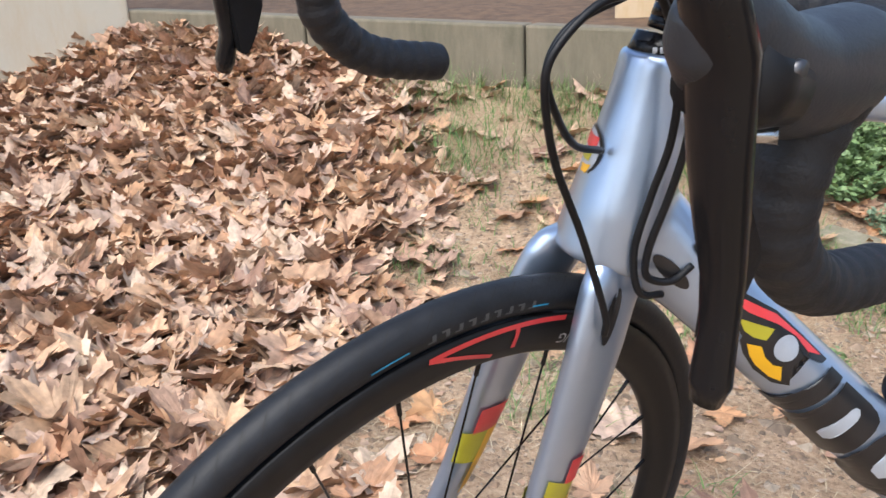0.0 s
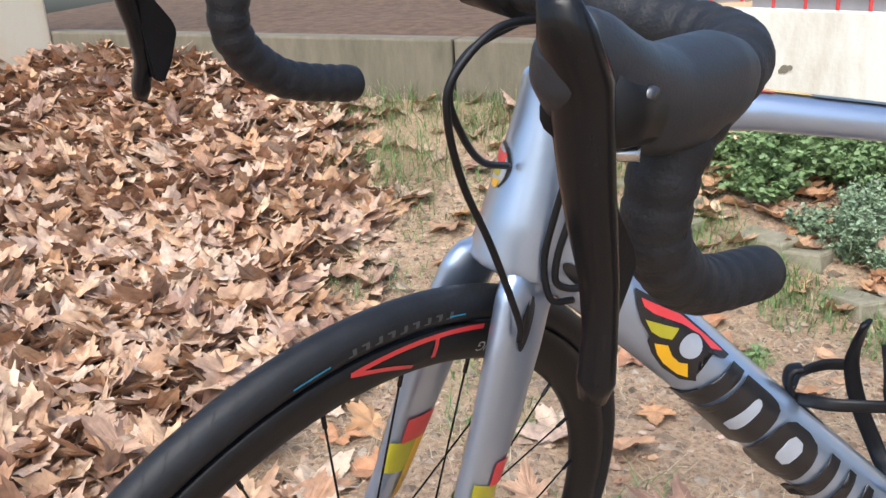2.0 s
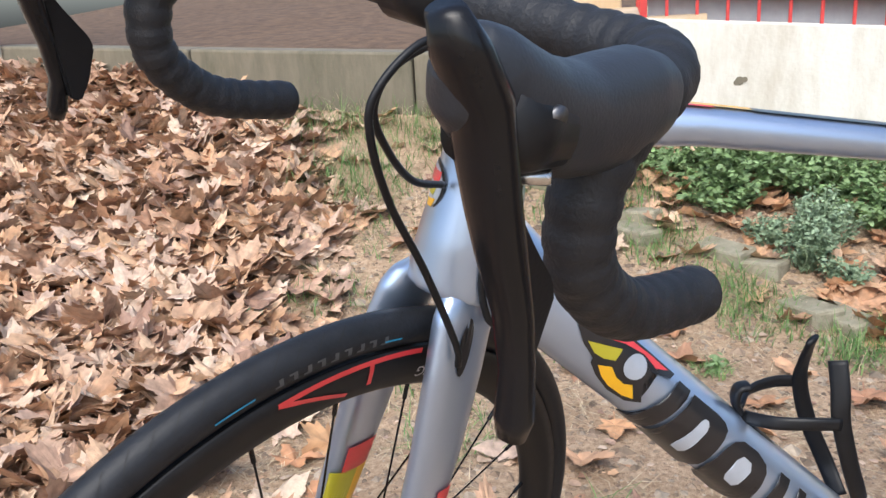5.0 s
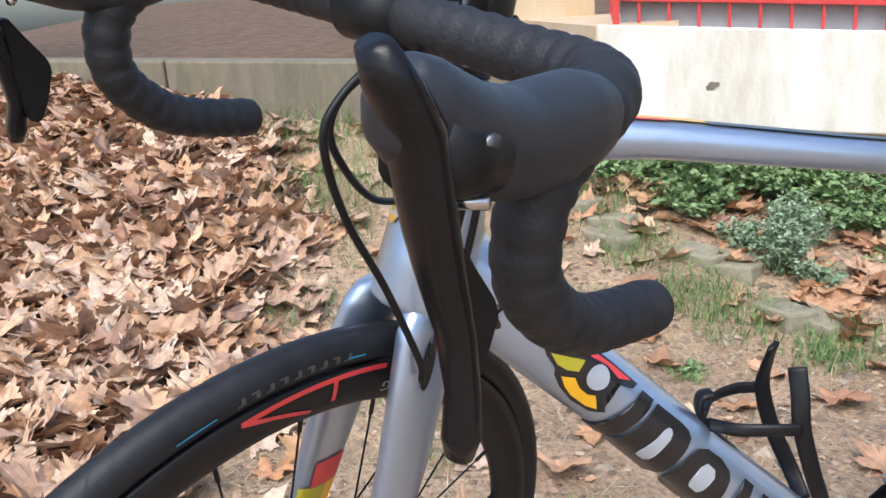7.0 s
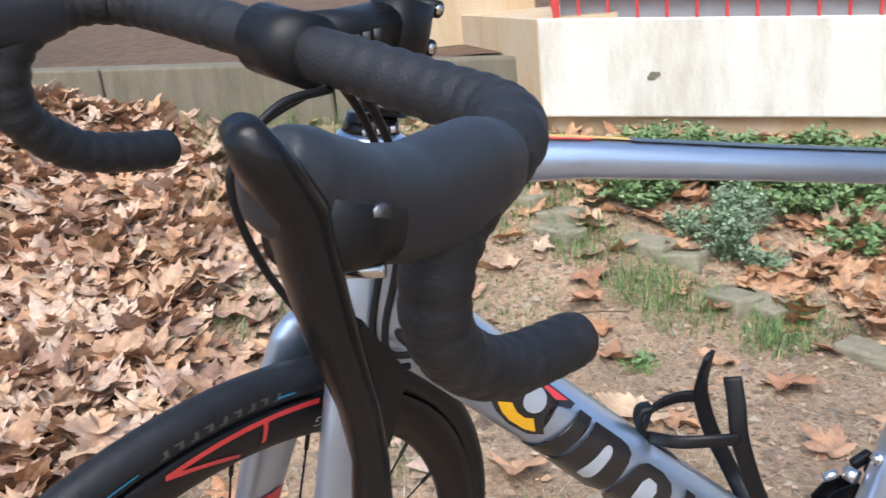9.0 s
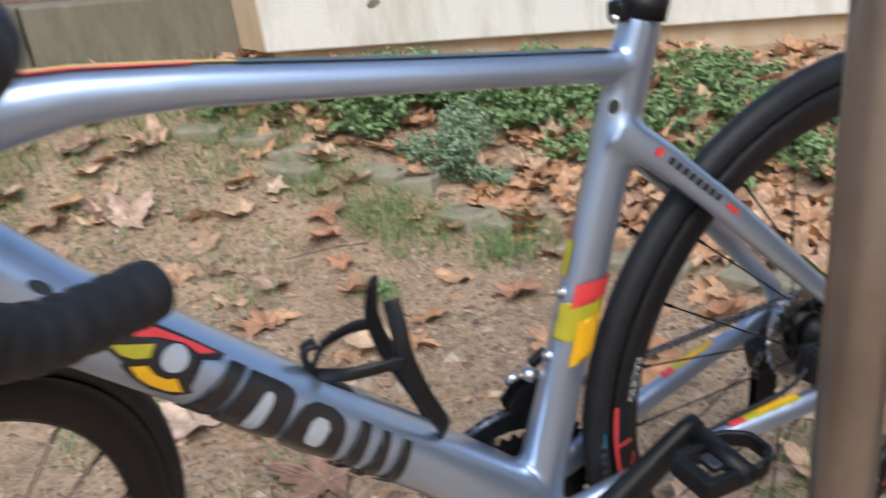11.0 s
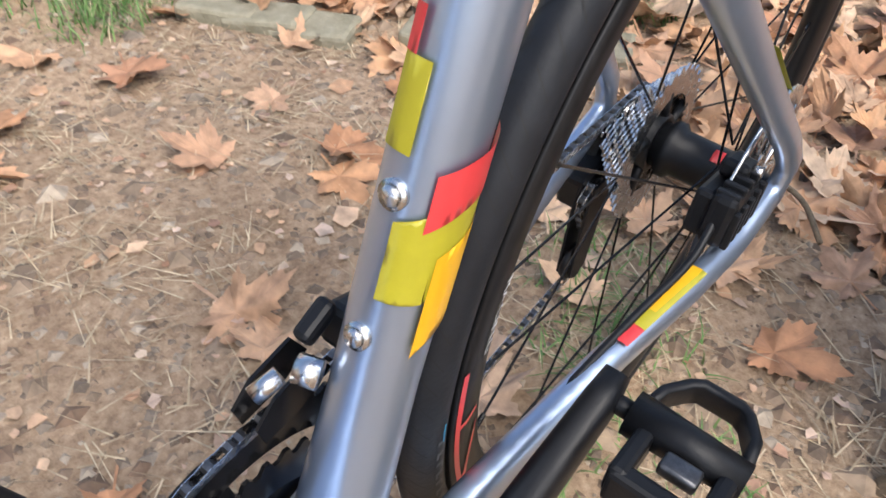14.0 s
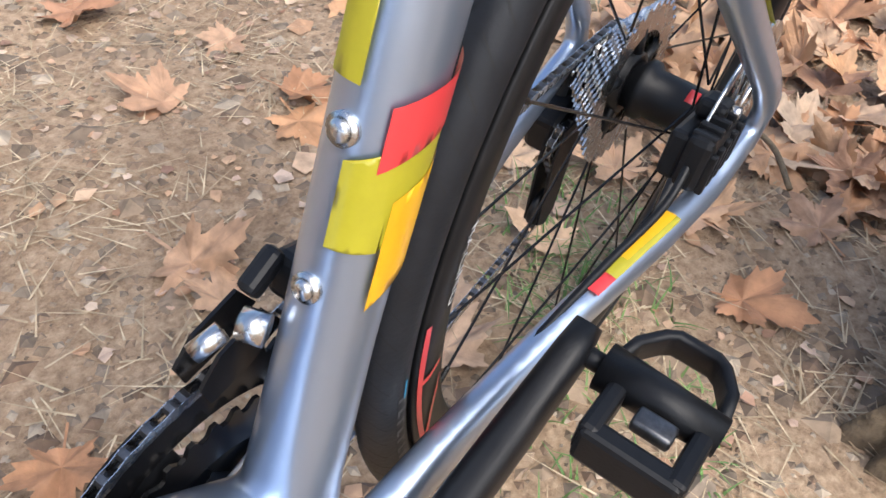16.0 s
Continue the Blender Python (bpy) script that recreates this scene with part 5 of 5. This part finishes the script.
def leaf_shape(seed):
    """One curled five-lobed plane leaf about 1 wide: vertices and faces."""
    r = np.random.default_rng(seed)
    tips = [-118, -58, 0, 58, 118]
    lens = [0.58, 0.88, 1.05, 0.88, 0.58]
    ang, rad = [], []
    for i, (t, l) in enumerate(zip(tips, lens)):
        l *= r.uniform(0.85, 1.12)
        for da, f in ((-25, 0.66), (-19, 0.60), (-12, 0.80), (-6, 0.80), (0, 1.0), (6, 0.80), (12, 0.80), (19, 0.60), (25, 0.66)):
            ang.append(t + da + r.uniform(-2, 2))
            rad.append(l * f)
        if i < 4:
            ang.append(t + 30)
            rad.append(0.45 + r.uniform(-0.06, 0.06))
    ang += [165, 195]
    rad += [0.30, 0.30]
    order = np.argsort(ang)
    ang, rad = np.radians(np.array(ang)[order] + 90), np.array(rad)[order] * 0.62
    c1, c2, c3, ph = r.uniform(0.1, 0.8), r.uniform(-0.5, 0.7), r.uniform(0.06, 0.2), r.uniform(0, 6)
    n = len(ang)
    V = [(0, 0, 0)]
    for f in (0.5, 1.0):
        for a, q in zip(ang, rad):
            V.append((q * f * cos(a), q * f * sin(a), 0))
    V = np.array(V)
    x, y = V[:, 0].copy(), V[:, 1].copy()
    rr = np.hypot(x, y)
    fold = c1 * np.abs(x) * 0.6 + c2 * y * y * 0.9 + c3 * np.sin(5 * np.arctan2(y, x) + ph) * rr + 0.35 * c1 * rr ** 3
    V[:, 2] = fold
    F = []
    for k in range(n):
        j = (k + 1) % n
        F.append((0, 1 + k, 1 + j))
        F.append((1 + k, 1 + n + k, 1 + n + j))
        F.append((1 + k, 1 + n + j, 1 + j))
    # stalk
    b = len(V)
    V = np.vstack([V, [(-0.012, -0.02, 0.004), (0.012, -0.02, 0.004), (0.012, -0.45, 0.03), (-0.012, -0.45, 0.03)]])
    F.append((b, b + 1, b + 2))
    F.append((b, b + 2, b + 3))
    return V, np.array(F)


SHAPES = [leaf_shape(k) for k in range(14)]


def turn(rx, ry, rz):
    return np.array(Euler((rx, ry, rz)).to_matrix())


def scatter(name, spots, label, material, category="leaf litter"):
    Vs, Fs, o = [], [], 0
    for x, y, z, s, rx, ry, rz in spots:
        V, F = SHAPES[rng.integers(len(SHAPES))]
        W = (V * s) @ turn(rx, ry, rz).T + (x, y, z)
        Vs.append(W)
        Fs.append(F + o)
        o += len(V)
    me = bpy.data.meshes.new(name)
    me.from_pydata(np.vstack(Vs).tolist(), [], np.vstack(Fs).tolist())
    me.materials.append(material)
    me.update()
    return tagged(new(name, me), label, category, kind="stuff")


def pile(x, y):
    """How deep the leaves lie: 1 in the drift beyond the front wheel and in the bed, thinning to bare soil."""
    edge = np.interp(y, [-0.5, 0.6, 1.25, 1.6, 2.1, 2.6, 3.4], [-0.95, -0.92, -0.84, -0.86, -0.74, -0.85, -1.05])
    left = 1 / (1 + math.exp((x - edge) / 0.085))
    line = np.interp(y, [-1.0, -0.3, 0.0, 0.5, 0.9, 1.4, 1.9, 2.3], [0.85, 0.80, 0.84, 1.02, 0.90, 0.70, 0.42, 0.25])
    right = 0.62 / (1 + math.exp(-(x - line) / 0.05))
    return max(left, right, 0.05 if y > 1.25 and x < 0.3 else 0.018)


spots = []
tries = 0
while len(spots) < 10500 and tries < 160000:
    tries += 1
    x, y = rng.uniform(-4.4, 3.4), rng.uniform(-1.4, 3.6)
    d = pile(x, y)
    rim = max((-2.6 - x) / 1.8, (x - 2.1) / 1.3, (-0.35 - y) / 1.0, 0.0)
    d *= max(0.0, 1 - rim + 0.25 * noise.noise((x * 2.2, y * 2.2, 4.0)) * (rim > 0))
    u = (Vector((x, y, 0)) - KL).dot(kn)
    if u > -0.01 or rng.random() > d * (0.9 if x < 0 else 0.55):
        continue
    bu, bv = (Vector((x, y, 0)) - BC).dot(bd), (Vector((x, y, 0)) - BC).dot(bn)
    if (bu > 0.0 and bv > 0.02) or math.hypot(x - 0.652, y + 0.515) < 0.34:
        continue
    depth = 0.080 * min(1, max(0, d - 0.2)) if x < 0 else 0.05 * min(1, max(0, d - 0.2))
    s = rng.uniform(0.115, 0.21) * (1.0 if rng.random() < 0.75 else 0.62) * (0.78 if x > 0.2 else 1.0)
    tilt_ = 0.34 if d > 0.3 else 0.2
    spots.append((x, y, land(x, y) + 0.006 + rng.random() ** 0.7 * depth, s, rng.normal(0, tilt_), rng.normal(0, tilt_), rng.uniform(0, 6.28)))
# the far leaves stay one mesh, the near ones are leaves of their own below
near_spots = [s for s in spots if (s[0] > 0.55 and s[1] < 0.5) or (-0.9 < s[0] < 0.8 and 0.2 < s[1] < 1.2)]
near_spots = near_spots[:200]
keep = {id(s) for s in near_spots}
scatter("leaf_litter", [s for s in spots if id(s) not in keep and s[0] < 0.2], "deep drift of dry brown plane tree leaves", LEAF)
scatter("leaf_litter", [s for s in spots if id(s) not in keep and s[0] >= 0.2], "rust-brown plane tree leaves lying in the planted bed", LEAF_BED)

LEAF_MESHES = []
for k, (V, F) in enumerate(SHAPES):
    me = bpy.data.meshes.new("leaf")
    me.from_pydata(V.tolist(), [], F.tolist())
    me.materials.append(LEAF_ONE)
    LEAF_MESHES.append(me)
SINGLE = [(0.16, 0.89, 0.17), (0.20, 1.22, 0.13), (0.54, 0.98, 0.14), (0.45, 0.66, 0.12), (-0.05, 0.89, 0.12), (0.49, 1.46, 0.13), (0.25, 1.49, 0.15), (-0.01, 1.18, 0.12), (0.63, 0.72, 0.09), (0.54, 0.49, 0.12), (0.24, 0.32, 0.095),
          (0.55, 0.09, 0.10), (0.61, -0.12, 0.13), (0.02, 0.29, 0.10), (0.88, 0.66, 0.13), (-0.67, 1.53, 0.15), (-0.15, 0.76, 0.15), (-0.03, 1.16, 0.13), (0.08, 0.90, 0.10), (0.28, 1.60, 0.14), (-0.55, 1.35, 0.12), (-0.45, 1.75, 0.13),
          (-0.40, 2.0, 0.14), (-0.3, 1.6, 0.11), (-0.25, 2.2, 0.13), (0.1, 1.9, 0.14), (-0.62, 0.7, 0.11), (-0.35, 0.6, 0.10), (0.72, 0.10, 0.14), (0.70, -0.02, 0.13), (0.66, 0.22, 0.12)]
for x, y, s in SINGLE:
    near_spots.append((x, y, land(x, y) + 0.008, s * rng.uniform(0.92, 1.08), rng.normal(0, 0.12), rng.normal(0, 0.12), rng.uniform(0, 6.28)))
for x, y, z, s, rx, ry, rz in near_spots:
    l = new("leaf", LEAF_MESHES[rng.integers(len(LEAF_MESHES))])
    l.parent = ground
    l.matrix_basis = Matrix.LocRotScale((x, y, z), Euler((rx, ry, rz)), (s, s, s))


# ---- grass, straw, crumbs ----
def blades(name, spots, label, material, category, wide=0.0035):
    """spots: x, y, z, length, lean, heading, droop."""
    Vs, Fs = [], []
    for x, y, z, L, lean, h, droop in spots:
        o = len(Vs)
        c, s = cos(h), sin(h)
        for k in range(4):
            f = k / 3
            w = wide * (1 - 0.85 * f) * 0.5
            out = L * (sin(lean) * f + droop * f * f)
            up = L * (cos(lean) * f - droop * 0.6 * f * f)
            px, py, pz = x + out * c, y + out * s, z + up
            Vs += [(px - s * w, py + c * w, pz), (px + s * w, py - c * w, pz)]
        for k in range(3):
            b = o + 2 * k
            Fs.append((b, b + 1, b + 3, b + 2))
    me = bpy.data.meshes.new(name)
    me.from_pydata(Vs, [], Fs)
    me.materials.append(material)
    return tagged(new(name, me), label, category, kind="stuff")


TUFTS = [(-0.55, 2.05, 0.22, 170, 0.10), (-0.25, 2.35, 0.25, 220, 0.12), (-0.45, 1.60, 0.18, 120, 0.08), (0.05, 2.15, 0.2, 200, 0.11), (-0.60, 1.25, 0.12, 90, 0.07), (0.33, 1.78, 0.14, 150, 0.11), (0.48, 1.40, 0.14, 150, 0.10), (0.72, 1.22, 0.12, 120, 0.09), (-0.66, 2.36, 0.24, 420, 0.18), (-0.80, 2.95, 0.26, 420, 0.17), (-0.45, 2.80, 0.28, 460, 0.15), (-0.20, 2.75, 0.25, 420, 0.14), (0.10, 2.66, 0.2, 260, 0.12), (-0.43, 1.14, 0.16, 160, 0.10), (-0.71, 1.69, 0.12, 110, 0.09), (0.35, 2.15, 0.22, 300, 0.12), (0.12, 2.35, 0.25, 260, 0.10),
         (0.26, 1.16, 0.05, 60, 0.05), (-0.39, 0.88, 0.12, 120, 0.09), (-0.1, 2.6, 0.3, 300, 0.12), (0.42, 1.52, 0.12, 160, 0.10), (0.62, 1.18, 0.10, 110, 0.09), (0.0, 1.5, 0.18, 160, 0.07), (-0.2, 1.9, 0.25, 220, 0.08), (0.50, 0.02, 0.10, 110, 0.05),
         (0.60, 0.10, 0.10, 70, 0.05), (1.35, 0.45, 0.15, 260, 0.12), (1.7, 0.4, 0.2, 260, 0.12), (-0.05, 1.3, 0.1, 80, 0.06), (0.12, 2.0, 0.15, 160, 0.09), (-1.5, 3.2, 0.15, 120, 0.12), (-0.2, 0.55, 0.12, 90, 0.06), (0.35, -0.1, 0.12, 90, 0.04)]
gs, ds = [], []
for x, y, r, n_, L in TUFTS:
    for _ in range(int((1.6 if x > 0.2 else 1.15) * n_)):
        a, q = rng.uniform(0, 6.28), r * rng.random() ** 0.6
        px, py = x + q * cos(a), y + q * sin(a)
        row = (px, py, land(px, py) - 0.004, 0.85 * L * rng.uniform(0.5, 1.25), abs(rng.normal(0.25, 0.25)), rng.uniform(0, 6.28), rng.uniform(0.15, 0.9))
        (gs if rng.random() < (0.85 if x > 0.2 else 0.62) else ds).append(row)
blades("grass", gs, "tufts of thin green grass in dry soil", GRASS, "grass", 0.0038)
for _ in range(19000):
    x, y = rng.uniform(-0.95, 1.15), rng.uniform(-0.45, 2.5)
    if pile(x, y) > 0.45 or rng.random() > 0.45 + 1.3 * noise.noise((x * 7, y * 7, 1.5)):
        continue
    ds.append((x, y, land(x, y) + 0.003, rng.uniform(0.02, 0.085), 1.45 + rng.normal(0, 0.08), rng.uniform(0, 6.28), rng.uniform(-0.10, 0.10)))
blades("straw", ds, "scattered dry straw stalks on the soil", STRAW, "straw", 0.0024)
Vs, Fs = [], []
for _ in range(26000):
    x, y = rng.uniform(-1.0, 1.25), rng.uniform(-0.5, 2.3)
    z, s = land(x, y), rng.gamma(1.6, 0.0022) + 0.0015
    o = len(Vs)
    a = rng.uniform(0, 6.28)
    for k in range(4):
        Vs.append((x + s * 1.4 * cos(a + k * 1.57) * rng.uniform(0.6, 1.4), y + s * 1.4 * sin(a + k * 1.57) * rng.uniform(0.6, 1.4), z - 0.001))
    Vs.append((x, y, z + s * rng.uniform(0.3, 0.9)))
    Fs += [(o, o + 1, o + 4), (o + 1, o + 2, o + 4), (o + 2, o + 3, o + 4), (o + 3, o, o + 4)]
me = bpy.data.meshes.new("soil_crumbs")
me.from_pydata(Vs, [], Fs)
me.materials.append(CHIPS)
tagged(new("soil_crumbs", me), "loose soil crumbs and leaf fragments", "soil crumbs", kind="stuff")


Vs, Fs = [], []
for _ in range(1700):
    x, y = rng.uniform(-1.0, 1.2), rng.uniform(-0.4, 2.4)
    z, s = land(x, y) + 0.003, rng.gamma(2.0, 0.0024) + 0.003
    o = len(Vs)
    a = rng.uniform(0, 6.28)
    for k in range(5):
        q = s * rng.uniform(0.5, 1.3)
        Vs.append((x + q * cos(a + k * 1.257), y + q * sin(a + k * 1.257), z + s * rng.uniform(-0.05, 0.35)))
    Fs.append((o, o + 1, o + 2, o + 3, o + 4))
me = bpy.data.meshes.new("leaf_crumbs")
me.from_pydata(Vs, [], Fs)
me.materials.append(LEAF)
tagged(new("leaf_crumbs", me), "broken bits of dry leaf on the soil", "leaf crumbs", kind="stuff")


# ---- low herbs in the bed ----
def herb(name, x, y, r, h, n_, material, label, leaf=0.018):
    stems = bmesh.new()
    Vs, Fs = [], []
    z0 = land(x, y)
    tips = []
    for k in range(max(7, int(n_ / 28))):
        a, q = rng.uniform(0, 6.28), r * rng.random() ** 0.7
        bx, by = x + q * 0.35 * cos(a), y + q * 0.35 * sin(a)
        tx, ty, tz = x + q * cos(a), y + q * sin(a), z0 + h * rng.uniform(0.45, 1.0) * (1 - 0.35 * (q / r) ** 2)
        p = [(bx, by, z0 - 0.01), ((bx + tx) / 2 + rng.normal(0, 0.01), (by + ty) / 2 + rng.normal(0, 0.01), z0 + (tz - z0) * 0.6), (tx, ty, tz)]
        tube(p, 0.0016, 5, 3, stems)
        tips.append(p)
    for _ in range(n_):
        p = tips[rng.integers(len(tips))]
        f = rng.random() ** 0.6
        i = 0 if f < 0.5 else 1
        w = (f * 2) % 1.0
        c = np.array(p[i]) * (1 - w) + np.array(p[i + 1]) * w + rng.normal(0, leaf * 0.9, 3) * (1, 1, 0.6)
        c[2] = max(c[2], z0 + 0.005)
        s = leaf * rng.uniform(0.6, 1.35)
        R = turn(rng.normal(0, 0.5), rng.normal(0, 0.5), rng.uniform(0, 6.28))
        o = len(Vs)
        for q in ((0, -1, 0), (0.55, -0.3, 0.12), (0.5, 0.35, 0.14), (0, 1, -0.05), (-0.5, 0.35, 0.14), (-0.55, -0.3, 0.12), (0, 0, 0)):
            Vs.append(tuple(R @ (np.array(q) * s) + c))
        for k in range(6):
            Fs.append((o + 6, o + k, o + (k + 1) % 6))
    plant = obj(name, stems, material)
    tagged(plant, label, "plant", "herbs in the bed")
    me = bpy.data.meshes.new("foliage")
    me.from_pydata(Vs, [], Fs)
    me.materials.append(material)
    fo = new("foliage", me)
    fo.parent = plant
    return plant


for x, y, r, h, n_ in ((0.68, 2.12, 0.26, 0.20, 1500), (0.98, 2.05, 0.26, 0.16, 1300), (1.25, 1.80, 0.28, 0.12, 1300), (0.46, 2.22, 0.16, 0.12, 500), (1.5, 1.95, 0.25, 0.12, 1000), (1.9, 1.8, 0.3, 0.13, 1000), (1.1, 1.55, 0.15, 0.08, 400), (0.2, 2.35, 0.15, 0.08, 300), (1.55, 1.35, 0.25, 0.10, 650), (1.85, 1.45, 0.25, 0.14, 650), (1.72, 0.89, 0.14, 0.10, 400), (1.45, 0.75, 0.10, 0.07, 220), (0.62, 1.95, 0.12, 0.08, 240), (2.2, 0.95, 0.25, 0.12, 600), (2.6, 0.8, 0.3, 0.14, 600), (0.85, 2.10, 0.24, 0.19, 1200), (0.60, 1.98, 0.18, 0.13, 700), (1.05, 1.82, 0.2, 0.13, 800), (1.30, 2.05, 0.25, 0.16, 1000), (0.35, 2.30, 0.2, 0.12, 500), (1.42, 1.58, 0.2, 0.12, 600), (1.70, 1.65, 0.22, 0.14, 700), (1.75, 1.15, 0.2, 0.12, 500), (2.05, 1.40, 0.25, 0.15, 700), (1.35, 1.15, 0.12, 0.08, 260)):
    herb("herb", x, y, r, h, 2 * n_, HERB, "low green herb with small oval leaves", 0.012)
for x, y, r, h, n_ in ((0.70, 1.60, 0.10, 0.17, 1500), (0.79, 1.68, 0.11, 0.20, 1700), (0.66, 1.74, 0.09, 0.11, 900), (0.76, 1.50, 0.08, 0.10, 700), (2.05, 1.15, 0.22, 0.30, 2600), (0.86, 1.82, 0.11, 0.14, 900), (-2.55, 3.18, 0.12, 0.10, 300), (-0.90, 1.52, 0.05, 0.07, 60)):
    herb("herb", x, y, r, h, n_, BLUE_HERB, "grey-green feathery herb among dead leaves", 0.0075)
herb("seedling", 0.26, 1.17, 0.03, 0.035, 40, HERB, "small green seedling in bare soil", 0.012)

# ---- twigs ----
for a, b, r in (((0.80, -0.10), (0.90, 0.02), 0.004), ((-1.9, 2.6), (-1.55, 2.72), 0.004), ((-1.2, 2.5), (-1.05, 2.1), 0.003), ((0.1, 1.42), (0.32, 1.38), 0.0025), ((-0.5, 1.5), (-0.35, 1.47), 0.002)):
    za, zb = land(*a) + 0.035, land(*b) + 0.03
    tagged(obj("twig", tube([(a[0], a[1], za), ((a[0] + b[0]) / 2 + 0.01, (a[1] + b[1]) / 2 - 0.01, (za + zb) / 2 + 0.01), (b[0], b[1], zb)], r, 7, 5), BARK), "thin dry brown twig lying on the leaves", "twig")
# pale scraps on the terrace
for k in range(7):
    p = KL + kd * (0.8 + 0.33 * k) + kn * (0.35 + 0.12 * (k % 3))
    bm = bmesh.new()
    box(bm, (p.x, p.y, 0.70 - 0.02 * k), (0.13 + 0.03 * (k % 2), 0.06, 0.02), Matrix.Rotation(0.5 * k, 4, 'Z'), 0.006)
    tagged(obj("stone_slab", bm, STONE, smooth=False), "flat pale stone lying on dark earth", "stone")
